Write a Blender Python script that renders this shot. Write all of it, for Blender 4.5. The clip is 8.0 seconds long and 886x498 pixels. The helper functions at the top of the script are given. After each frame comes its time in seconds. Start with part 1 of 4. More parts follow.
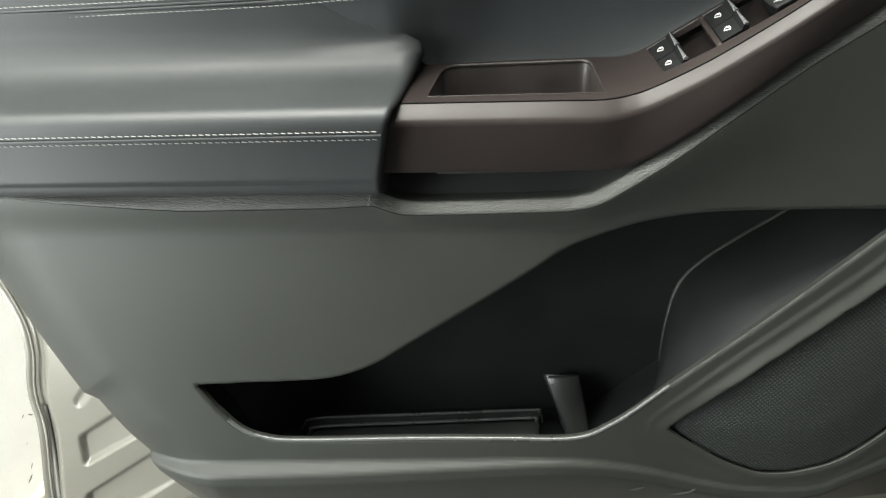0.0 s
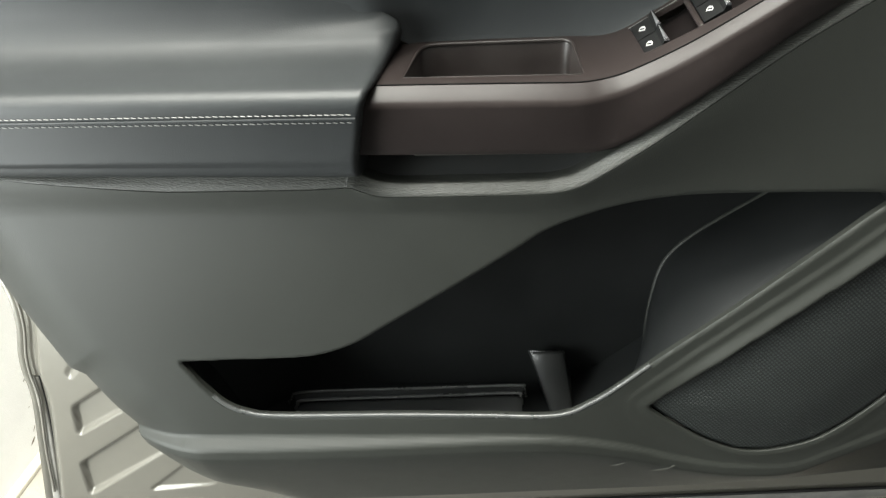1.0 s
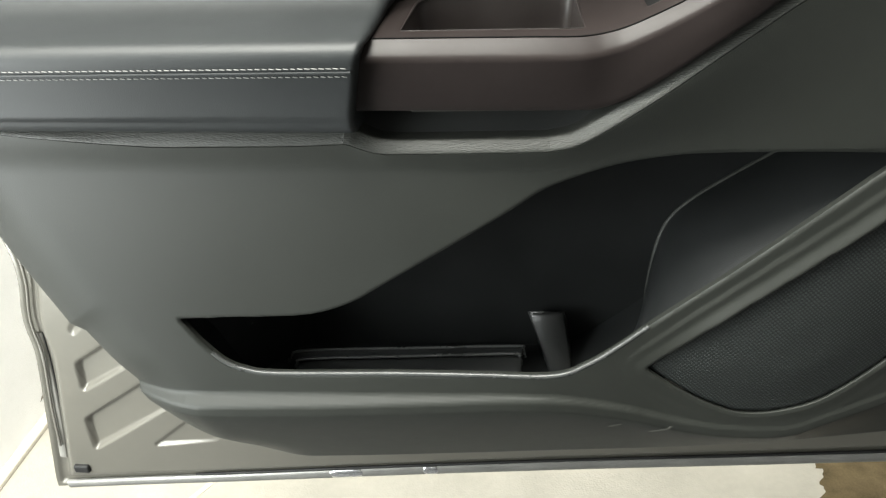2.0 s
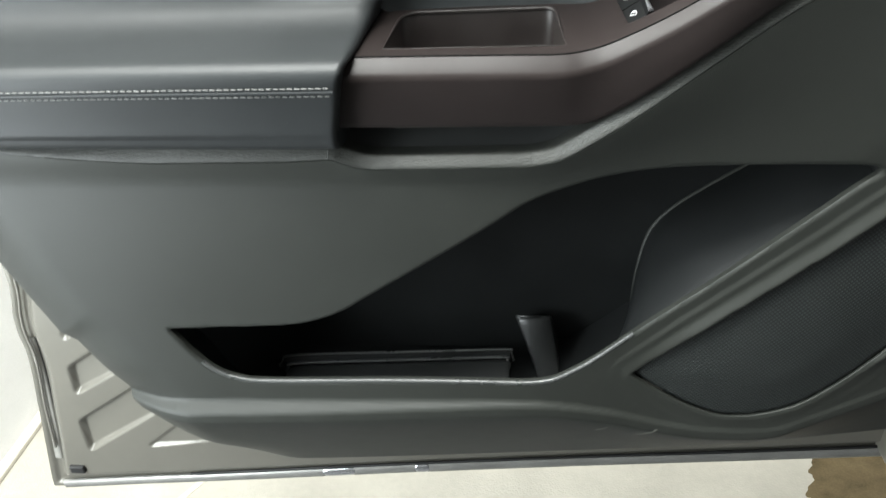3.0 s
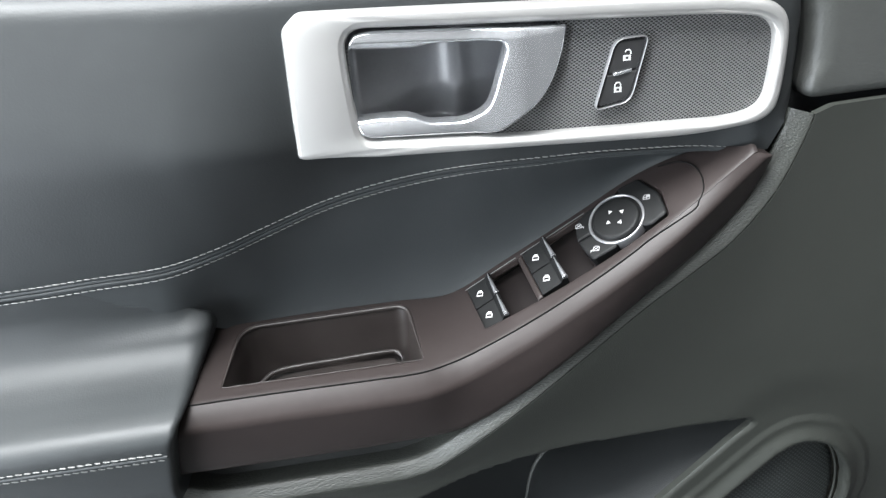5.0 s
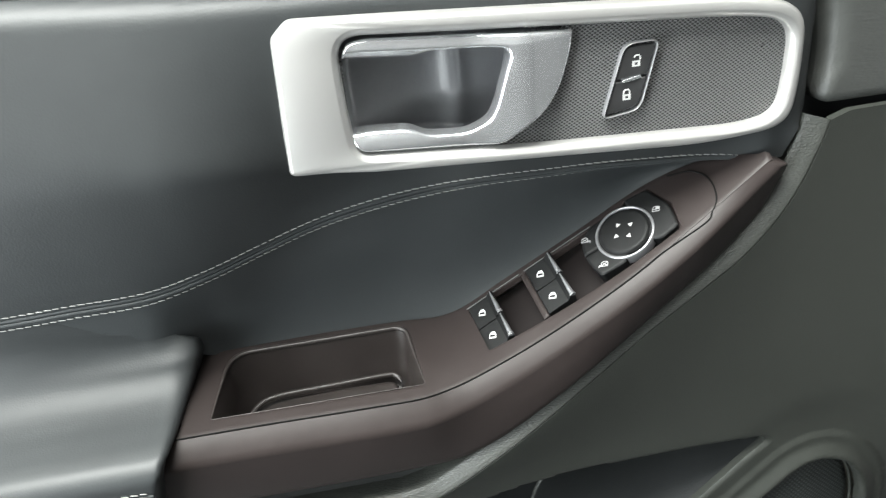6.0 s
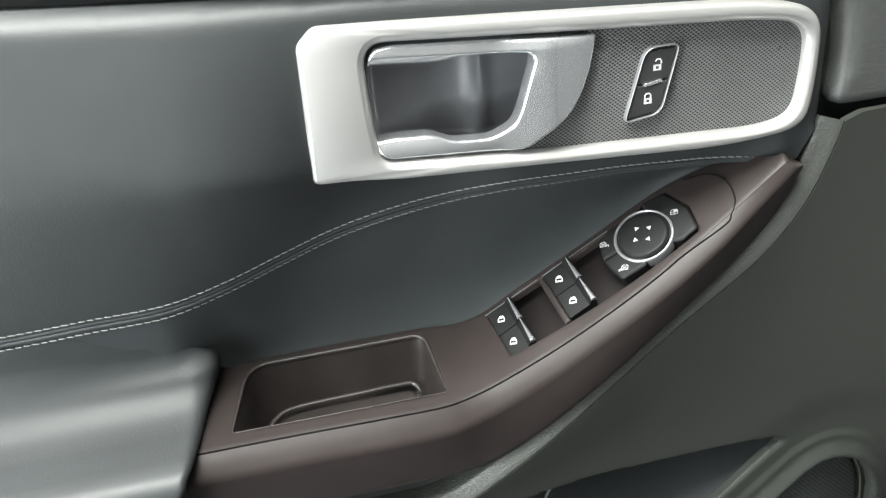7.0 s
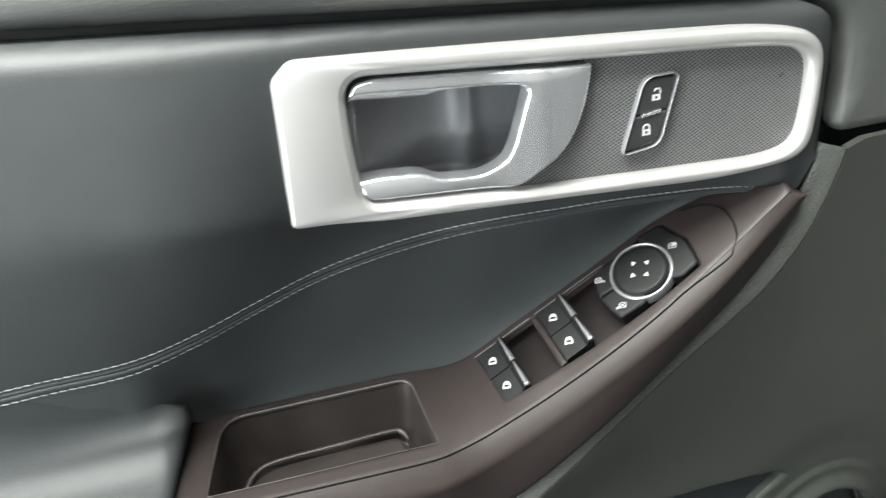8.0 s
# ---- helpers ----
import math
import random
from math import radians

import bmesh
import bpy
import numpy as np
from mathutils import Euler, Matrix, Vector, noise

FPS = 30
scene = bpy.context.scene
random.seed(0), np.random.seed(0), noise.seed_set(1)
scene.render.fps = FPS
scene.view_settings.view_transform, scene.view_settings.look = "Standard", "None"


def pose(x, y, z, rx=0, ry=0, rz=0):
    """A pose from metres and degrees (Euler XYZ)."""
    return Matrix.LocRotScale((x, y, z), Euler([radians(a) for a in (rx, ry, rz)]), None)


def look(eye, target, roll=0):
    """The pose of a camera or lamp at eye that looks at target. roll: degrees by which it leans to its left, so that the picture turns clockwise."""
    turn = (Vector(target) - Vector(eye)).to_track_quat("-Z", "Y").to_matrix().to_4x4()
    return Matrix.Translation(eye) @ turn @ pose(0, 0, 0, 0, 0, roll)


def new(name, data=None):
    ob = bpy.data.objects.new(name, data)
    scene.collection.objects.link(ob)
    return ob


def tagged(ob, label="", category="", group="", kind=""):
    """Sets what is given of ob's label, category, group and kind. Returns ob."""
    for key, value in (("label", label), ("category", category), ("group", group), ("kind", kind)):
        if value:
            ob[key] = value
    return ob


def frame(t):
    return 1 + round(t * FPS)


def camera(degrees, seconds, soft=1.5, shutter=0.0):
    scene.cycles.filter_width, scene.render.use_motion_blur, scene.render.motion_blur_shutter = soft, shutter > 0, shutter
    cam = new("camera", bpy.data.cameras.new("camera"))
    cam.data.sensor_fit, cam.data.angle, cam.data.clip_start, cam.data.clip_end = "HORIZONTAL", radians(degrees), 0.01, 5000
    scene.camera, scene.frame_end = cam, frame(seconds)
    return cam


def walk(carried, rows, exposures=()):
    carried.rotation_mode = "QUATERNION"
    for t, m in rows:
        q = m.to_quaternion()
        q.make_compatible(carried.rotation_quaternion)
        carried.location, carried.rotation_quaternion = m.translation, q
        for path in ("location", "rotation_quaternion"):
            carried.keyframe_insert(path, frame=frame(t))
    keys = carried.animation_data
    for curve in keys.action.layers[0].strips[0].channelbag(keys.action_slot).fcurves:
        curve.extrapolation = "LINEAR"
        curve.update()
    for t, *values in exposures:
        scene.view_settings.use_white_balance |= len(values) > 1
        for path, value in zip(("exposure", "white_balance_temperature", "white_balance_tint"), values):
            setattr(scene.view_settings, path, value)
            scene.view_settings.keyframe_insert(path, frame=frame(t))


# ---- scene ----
# The walk: seconds, eye x y z, yaw, pitch, roll.
cam = camera(61.08, 8.0, soft=1.2, shutter=0.5)
PATH = [
    (0.0, 0.0710, -0.5832, 1.1322, 5.86, -25.88, -3.31),
    (0.5, 0.0804, -0.5766, 1.1384, 6.32, -27.30, -3.41),
    (1.0, 0.0904, -0.5719, 1.1451, 6.51, -28.98, -3.45),
    (1.5, 0.0957, -0.5731, 1.1401, 6.92, -30.19, -3.42),
    (1.7, 0.0971, -0.5681, 1.1382, 7.39, -30.89, -3.32),
    (2.8, 0.1039, -0.5700, 1.1515, 7.45, -32.80, -3.75),
    (3.0, 0.1070, -0.5604, 1.1599, 7.25, -33.02, -3.81),
    (3.3, 0.1111, -0.5437, 1.1811, 6.64, -32.75, -4.13),
    (3.5, 0.1173, -0.5287, 1.2053, 6.37, -32.93, -4.13),
    (3.8, 0.1215, -0.5084, 1.2300, 5.35, -31.56, -4.46),
    (4.0, 0.1264, -0.4966, 1.2421, 4.38, -30.48, -4.62),
    (4.2, 0.1232, -0.4750, 1.2551, 1.29, -29.99, -4.51),
    (4.5, 0.1267, -0.4602, 1.2711, -1.77, -29.00, -5.17),
    (4.7, 0.1241, -0.4559, 1.2690, -3.15, -28.13, -5.24),
    (5.8, 0.1231, -0.4295, 1.2634, -5.46, -26.78, -5.61),
    (6.0, 0.1171, -0.4248, 1.2615, -5.77, -26.81, -5.71),
    (6.5, 0.1011, -0.4214, 1.2584, -6.45, -26.75, -5.90),
    (7.0, 0.0934, -0.4203, 1.2614, -7.74, -26.23, -5.86),
    (7.5, 0.0872, -0.4045, 1.2638, -8.86, -25.57, -6.09),
    (7.8, 0.0790, -0.3925, 1.2616, -10.35, -25.37, -5.78),
    (8.0, 0.0895, -0.3869, 1.2674, -10.56, -26.04, -5.85),
]
EXPOSURES = [(0.0, 0.50, 6600, 4), (1.7, 0.47, 6600, 5), (2.8, 0.38, 6450, 5), (3.5, 0.60, 5750, 6), (4.5, 0.84, 5900, 10), (6.0, 0.74, 6300, 5), (8.0, 0.76, 6350, 5)]


def ahead(x, y, z, yaw, pitch):
    """A place one metre ahead of the eye."""
    a, b = radians(yaw), radians(pitch)
    return (x - math.sin(a) * math.cos(b), y + math.cos(a) * math.cos(b), z + math.sin(b))


walk(cam, [(t, look((x, y, z), ahead(x, y, z, yaw, pitch), roll)) for t, x, y, z, yaw, pitch, roll in PATH], EXPOSURES)

# ---- light ----
world = bpy.data.worlds.new("world")
scene.world = world
world.use_nodes = True
world.node_tree.nodes["Background"].inputs[0].default_value = (0.75, 0.85, 1.0, 1)
world.node_tree.nodes["Background"].inputs[1].default_value = 0.1


def area_lamp(name, m, width, height, watts, colour):
    lamp = bpy.data.lights.new(name, "AREA")
    lamp.shape, lamp.size, lamp.size_y, lamp.energy, lamp.color = "RECTANGLE", width, height, watts, colour
    ob = new(name, lamp)
    ob.matrix_world = m
    return ob


# Added fill in mid-air at the lower left, brightening the rear trim.
area_lamp("low_left_fill", look((-0.75, -0.58, 0.70), (-0.25, 0.0, 0.70)), 0.34, 0.7, 7.5, (0.95, 0.98, 1.0))
# Added fill before the west wall, which has no window; lights the left side.
area_lamp("high_left_fill", look((-0.90, -0.56, 1.25), (0.1, 0.0, 0.98)), 0.7, 1.0, 15.0, (0.95, 0.98, 1.0))
# Added overhead source for the door face; no fitting is modelled.
area_lamp("overhead_fill", look((-0.42, -0.48, 2.7), (-0.42, -0.48, 0)), 1.4, 0.9, 102, (1.0, 0.98, 0.94))
# Second added overhead source, brightening the floor and west wall behind the door.
area_lamp("overhead_fill", look((0.0, 1.1, 2.7), (-0.5, 0.9, 0)), 1.2, 0.4, 42, (1.0, 0.99, 0.97))

# ---- materials ----


def material(name, colour, rough, metal=0.0, grain=0.0, grain_size=0.001, mottle=0.12, mottle_size=0.05, coat=0.0, wear=0.0, spec=0.5, stretch=None):
    """A surface with fine relief, and colour and gloss that vary at two scales. Sizes in metres."""
    mat = bpy.data.materials.new(name)
    mat.use_nodes = True
    nt = mat.node_tree
    shader = nt.nodes["Principled BSDF"]
    shader.inputs["Roughness"].default_value, shader.inputs["Metallic"].default_value = rough, metal
    shader.inputs["Coat Weight"].default_value, shader.inputs["Coat Roughness"].default_value = coat, 0.08
    shader.inputs["Specular IOR Level"].default_value = spec
    where = nt.nodes.new("ShaderNodeTexCoord").outputs["Object"]
    big = nt.nodes.new("ShaderNodeTexNoise")
    big.inputs["Scale"].default_value, big.inputs["Detail"].default_value = 1 / mottle_size, 4
    fine = nt.nodes.new("ShaderNodeTexNoise")
    fine.inputs["Scale"].default_value, fine.inputs["Detail"].default_value = 12 / mottle_size, 3
    for node in (big, fine):
        nt.links.new(where, node.inputs["Vector"])
    both = nt.nodes.new("ShaderNodeMath")
    both.operation = "MULTIPLY_ADD"
    nt.links.new(fine.outputs["Fac"], both.inputs[0])
    both.inputs[1].default_value = 0.35
    nt.links.new(big.outputs["Fac"], both.inputs[2])
    tone = nt.nodes.new("ShaderNodeMapRange")
    tone.inputs["From Min"].default_value, tone.inputs["From Max"].default_value = 0.35, 1.0
    tone.inputs["To Min"].default_value, tone.inputs["To Max"].default_value = 1 - mottle, 1 + mottle
    nt.links.new(both.outputs[0], tone.inputs["Value"])
    paint = nt.nodes.new("ShaderNodeVectorMath")
    paint.operation = "SCALE"
    paint.inputs[0].default_value = colour
    nt.links.new(tone.outputs["Result"], paint.inputs["Scale"])
    nt.links.new(paint.outputs["Vector"], shader.inputs["Base Color"])
    gloss = nt.nodes.new("ShaderNodeMapRange")
    gloss.inputs["From Min"].default_value, gloss.inputs["From Max"].default_value = 0.35, 1.0
    gloss.inputs["To Min"].default_value, gloss.inputs["To Max"].default_value = rough * (1 - 0.12 - wear), min(1.0, rough * (1.12 + wear))
    nt.links.new(both.outputs[0], gloss.inputs["Value"])
    nt.links.new(gloss.outputs["Result"], shader.inputs["Roughness"])
    if grain:
        cells = nt.nodes.new("ShaderNodeTexVoronoi")
        cells.inputs["Scale"].default_value = 1 / grain_size
        if stretch:
            lay = nt.nodes.new("ShaderNodeVectorMath")
            lay.operation = "MULTIPLY"
            lay.inputs[1].default_value = stretch
            nt.links.new(where, lay.inputs[0])
            nt.links.new(lay.outputs["Vector"], cells.inputs["Vector"])
        else:
            nt.links.new(where, cells.inputs["Vector"])
        bump = nt.nodes.new("ShaderNodeBump")
        bump.inputs["Strength"].default_value, bump.inputs["Distance"].default_value = grain, 0.4 * grain_size
        nt.links.new(cells.outputs["Distance"], bump.inputs["Height"])
        nt.links.new(bump.outputs["Normal"], shader.inputs["Normal"])
    return mat


def dotted(name, colour, hole, pitch, turn, depth, rough, radius=0.33, stretch=1.0):
    """A surface with a fine regular pattern of dimples, laid out in x and z."""
    mat = material(name, colour, rough)
    nt = mat.node_tree
    shader = nt.nodes["Principled BSDF"]
    where = nt.nodes["Texture Coordinate"].outputs["Object"]
    split, join = nt.nodes.new("ShaderNodeSeparateXYZ"), nt.nodes.new("ShaderNodeCombineXYZ")
    nt.links.new(where, split.inputs[0])
    nt.links.new(split.outputs["X"], join.inputs["X"])
    nt.links.new(split.outputs["Z"], join.inputs["Y"])
    lay = nt.nodes.new("ShaderNodeMapping")
    lay.inputs["Rotation"].default_value = (0, 0, radians(turn))
    lay.inputs["Scale"].default_value = (1 / pitch, stretch / pitch, 1)
    nt.links.new(join.outputs[0], lay.inputs["Vector"])
    dots = nt.nodes.new("ShaderNodeTexVoronoi")
    dots.voronoi_dimensions = "2D"
    dots.inputs["Scale"].default_value, dots.inputs["Randomness"].default_value = 1, 0
    nt.links.new(lay.outputs[0], dots.inputs["Vector"])
    edge = nt.nodes.new("ShaderNodeMapRange")
    edge.interpolation_type = "SMOOTHSTEP"
    edge.inputs["From Min"].default_value, edge.inputs["From Max"].default_value = radius - 0.1, radius + 0.1
    nt.links.new(dots.outputs["Distance"], edge.inputs["Value"])
    mix = nt.nodes.new("ShaderNodeMix")
    mix.data_type = "RGBA"
    mix.inputs["A"].default_value = (*hole, 1)
    nt.links.new(edge.outputs["Result"], mix.inputs["Factor"])
    nt.links.new(shader.inputs["Base Color"].links[0].from_socket, mix.inputs["B"])
    nt.links.new(mix.outputs["Result"], shader.inputs["Base Color"])
    bump = nt.nodes.new("ShaderNodeBump")
    bump.inputs["Strength"].default_value, bump.inputs["Distance"].default_value = 1.0, depth
    nt.links.new(edge.outputs["Result"], bump.inputs["Height"])
    nt.links.new(bump.outputs["Normal"], shader.inputs["Normal"])
    return mat


LEATHER = material("slate_leather", (0.0285, 0.0312, 0.0322), 0.47, grain=0.10, grain_size=0.0011, mottle=0.1, mottle_size=0.12, spec=0.35)
LEATHER_DARK = material("dark_leather", (0.0330, 0.0365, 0.0380), 0.47, grain=0.10, grain_size=0.0011, mottle=0.1, mottle_size=0.1, spec=0.38)
TRIM = material("grey_moulded_plastic", (0.027, 0.029, 0.0253), 0.5, grain=0.16, grain_size=0.0009, mottle=0.1, mottle_size=0.15, spec=0.36)
# Grained trim plastic, lightened for the light its upward slope catches.
LEDGE = material("leather_grained_plastic", (0.036, 0.038, 0.034), 0.45, grain=0.7, grain_size=0.0009, mottle=0.08, mottle_size=0.1, stretch=(0.3, 1.0, 1.0))
DARK_WELL = material("dark_brown_well", (0.009, 0.0068, 0.0066), 0.5, spec=0.15)
GREY_PRINT = material("grey_print", (0.36, 0.36, 0.36), 0.5)
GREY_METAL = material("grey_satin_metal", (0.34, 0.34, 0.35), 0.30, metal=0.7)
GRAINED = material("grained_vinyl", (0.050, 0.052, 0.049), 0.45, grain=0.3, grain_size=0.0010, mottle=0.1, mottle_size=0.08, stretch=(0.35, 1.0, 1.0))
CUP = material("matt_brown_plastic", (0.0250, 0.0205, 0.0190), 0.4, mottle=0.25, mottle_size=0.03, wear=0.1, spec=0.6)
GREY_SEAL = material("grey_sealer", (0.17, 0.16, 0.14), 0.5)
EDGE_GREY = material("grey_edge_rubber", (0.27, 0.262, 0.24), 0.4, mottle=0.2, mottle_size=0.03)
# Paler than its plastic: edge highlights are put into the colour.
HIGHLIGHT_EDGE = material("highlight_edge_plastic", (0.075, 0.078, 0.076), 0.28, spec=0.8)
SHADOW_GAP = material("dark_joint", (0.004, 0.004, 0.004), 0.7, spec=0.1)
BROWN = material("brown_black_plastic", (0.0240, 0.0192, 0.0183), 0.38, grain=0.05, grain_size=0.0007, mottle=0.14, mottle_size=0.06, wear=0.05, spec=0.19)
BLACK = material("black_plastic", (0.012, 0.013, 0.014), 0.42, grain=0.15, grain_size=0.0008)
POCKET = material("pocket_plastic", (0.0150, 0.0162, 0.0163), 0.46, grain=0.2, grain_size=0.0009, mottle=0.15, spec=0.2)
# Lighter copy of POCKET; its colour makes up for missing light in recesses.
POCKET_LIFTED = material("lifted_pocket_plastic", (0.034, 0.0355, 0.035), 0.38, grain=0.2, grain_size=0.0009, spec=0.6)
SCUFF = material("pale_scuff", (0.075, 0.075, 0.065), 0.6)
BUTTON = material("satin_black_button", (0.0085, 0.0087, 0.0088), 0.50, spec=0.18, mottle=0.2, mottle_size=0.01)
SATIN = material("satin_silver", (0.50, 0.493, 0.48), 0.33, metal=0.6, mottle=0.015, mottle_size=0.1)
CHROME = material("bright_chrome", (0.80, 0.81, 0.83), 0.19, metal=0.9, mottle=0.01, mottle_size=0.2, wear=0.02)
PAINT = material("taupe_metallic_paint", (0.185, 0.176, 0.150), 0.34, metal=0.25, coat=0.3, mottle=0.06, mottle_size=0.2)
HEM = material("bare_hem_metal", (0.30, 0.296, 0.28), 0.34, metal=0.4, mottle=0.15, mottle_size=0.03)
RUBBER = material("black_rubber", (0.012, 0.012, 0.012), 0.6, grain=0.2)
THREAD = material("pale_grey_thread", (0.31, 0.31, 0.295), 0.7, mottle=0.2, mottle_size=0.01)
LOCK_KEY = material("satin_grey_black_key", (0.028, 0.028, 0.0285), 0.42, spec=0.4, mottle=0.2, mottle_size=0.01)
WHITE_INK = material("white_print", (0.5, 0.5, 0.49), 0.5)
BOWL = material("glossy_dark_grey", (0.115, 0.118, 0.124), 0.33, mottle=0.15, mottle_size=0.02, spec=0.7)
CONCRETE = material("beige_floor_concrete", (0.44, 0.415, 0.355), 0.35, grain=0.2, grain_size=0.004, mottle=0.15, mottle_size=0.15, wear=0.15)
JOINT = material("joint_filler", (0.60, 0.56, 0.47), 0.4)
PLASTER = material("white_wall_paint", (0.85, 0.85, 0.84), 0.6, grain=0.2, grain_size=0.003, mottle=0.05, mottle_size=0.1)
CEILING_PAINT = material("bounce_cut_ceiling", (0.4, 0.4, 0.4), 0.7)
# Dark only to limit the light that the unseen walls throw back.
BOUNCE_CUT_WALL = material("bounce_cut_wall", (0.06, 0.06, 0.06), 0.7)
BOUNCE_CUT_FLOOR = material("bounce_cut_floor", (0.04, 0.04, 0.04), 0.6)
SKIRTING = material("cream_skirting_paint", (0.62, 0.58, 0.5), 0.45)
SKIRTING_CHIP = material("chipped_plaster", (0.25, 0.22, 0.18), 0.8)
WET = material("brown_stained_floor", (0.13, 0.10, 0.055), 0.16, mottle=0.45, mottle_size=0.04)
# Here the dots are raised and paler, with their lit tops in the colour.
GRILLE = dotted("speaker_mesh_plastic", (0.0100, 0.0118, 0.0112), (0.034, 0.040, 0.038), 0.0026, 45, -0.0003, 0.5, 0.32)
WOVEN = dotted("dimpled_black_insert", (0.16, 0.16, 0.16), (0.010, 0.011, 0.011), 0.0019, 52, 0.0006, 0.3, 0.36, 1.5)

# ---- mesh tools ----


def mesh_object(name, verts, faces, mats, parent=None, label="", smooth=True, slots=None):
    me = bpy.data.meshes.new(name)
    me.from_pydata([tuple(map(float, v)) for v in verts], [], [tuple(map(int, f)) for f in faces])
    for m in mats if isinstance(mats, (list, tuple)) else [mats]:
        me.materials.append(m)
    me.polygons.foreach_set("use_smooth", [smooth] * len(me.polygons))
    if slots is not None:
        me.polygons.foreach_set("material_index", [int(s) for s in slots])
    me.update()
    ob = new(name, me)
    if parent is not None:
        ob.parent = parent
        ob.matrix_parent_inverse = Matrix.Translation(parent_place(parent)).inverted()
    return tagged(ob, label)


def parent_place(ob):
    return ob.location + (parent_place(ob.parent) if ob.parent else Vector()) if ob.type == "EMPTY" else (parent_place(ob.parent) if ob.parent else Vector()) * 0


def spline(pts, n=10, closed=False):
    """A Catmull-Rom curve through control points of any dimension."""
    p = np.array(pts, float)
    if closed:
        p = np.vstack([p[-1], p, p[0], p[1]])
    else:
        p = np.vstack([2 * p[0] - p[1], p, 2 * p[-1] - p[-2]])
    t = np.linspace(0, 1, n, endpoint=False)[:, None]
    out = [0.5 * (2 * b + (c - a) * t + (2 * a - 5 * b + 4 * c - d) * t**2 + (3 * b - a - 3 * c + d) * t**3) for a, b, c, d in zip(p[:-3], p[1:-2], p[2:-1], p[3:])]
    return np.vstack(out + ([] if closed else [p[-2:-1]]))


def rail(pts):
    """Columns as smooth functions of the first column: rail(...)(x) gives the others."""
    c = spline(pts, 14)
    return lambda x: [np.interp(x, c[:, 0], c[:, k]) for k in range(1, c.shape[1])]


def smooth01(a, b, x):
    t = np.clip((np.asarray(x, float) - a) / (b - a), 0, 1)
    return t * t * (3 - 2 * t)


def blend(a, b, t):
    return a + (b - a) * t


def inset(p, poly):
    """Signed distance (inside positive) from points to a closed polygon, and the nearest points of it."""
    a, b = poly, np.roll(poly, -1, 0)
    ab = b - a
    best, near, inside = np.full(len(p), 1e9), np.zeros((len(p), 2)), np.zeros(len(p), bool)
    for k in range(0, len(p), 4000):
        q = p[k : k + 4000, None]
        t = np.clip(((q - a) * ab).sum(-1) / ((ab**2).sum(-1) + 1e-15), 0, 1)
        c = a + ab * t[..., None]
        d = np.hypot(*np.moveaxis(q - c, -1, 0))
        i = d.argmin(1)
        rows = np.arange(len(i))
        best[k : k + 4000], near[k : k + 4000] = d[rows, i], c[rows, i]
        cross = ((a[:, 1] > q[..., 1]) != (b[:, 1] > q[..., 1])) & (q[..., 0] < ab[:, 0] * (q[..., 1] - a[:, 1]) / (ab[:, 1] + 1e-15) + a[:, 0])
        inside[k : k + 4000] = cross.sum(1) % 2 == 1
    return np.where(inside, best, -best), near


def sheet(name, outline, holes, h, place, mat, parent, back=None, label="", zones=None):
    """A fine grid cut to an outline with holes. place(u, v, e) gives the 3D points (e: distance from the edge); back(points) moves the rim's far side."""
    outline = np.array(outline, float)
    lo, hi = outline.min(0) - h, outline.max(0) + h
    nu, nv = np.ceil((hi - lo) / h).astype(int) + 1
    u, v = np.meshgrid(lo[0] + h * np.arange(nu), lo[1] + h * np.arange(nv), indexing="ij")
    p = np.stack([u.ravel(), v.ravel()], 1)
    e, near = inset(p, outline)
    for hole in holes:
        eh, nh = inset(p, np.array(hole, float))
        nearer = -eh < e
        e, near = np.where(nearer, -eh, e), np.where(nearer[:, None], nh, near)
    i, j = np.meshgrid(np.arange(nu - 1), np.arange(nv - 1), indexing="ij")
    a = (i * nv + j).ravel()
    cells = np.stack([a, a + nv, a + nv + 1, a + 1], 1)
    cells = cells[(e[cells] > 0.3 * h).any(1)]
    snap = e <= 0.3 * h
    p[snap], e[snap] = near[snap], 0
    used = np.unique(cells)
    index = np.full(len(p), -1)
    index[used] = np.arange(len(used))
    cells, p, e = index[cells], p[used], e[used]
    verts = place(p[:, 0], p[:, 1], e)
    faces = [tuple(dict.fromkeys(c)) for c in cells.tolist()]
    slots = None if zones is None else list(zones(p[cells].mean(1)))
    if back is not None:
        sides = np.vstack([cells[:, [k, (k + 1) % 4]] for k in range(4)])
        key = np.sort(sides, 1)
        _, first, count = np.unique(key, axis=0, return_index=True, return_counts=True)
        rim = sides[first[count == 1]]
        ring = np.unique(rim)
        at = np.full(len(verts), -1)
        at[ring] = np.arange(len(ring))
        n = len(verts)
        verts = np.vstack([verts, verts[ring], back(verts[ring])])
        faces += [(n + at[b], n + at[a], n + len(ring) + at[a], n + len(ring) + at[b]) for a, b in rim]
    if slots is not None:
        slots += [0] * (len(faces) - len(slots))
    return mesh_object(name, verts, faces, mat, parent, label, slots=slots)


def behind(depth):
    return lambda q: q + np.array([0, depth, 0])


def fillet(e, r):
    """How far a rounded edge of radius r falls back at the distance e from the rim."""
    t = np.clip(r - e, 0, r)
    return r - np.sqrt(np.maximum(r * r - t * t, 0))


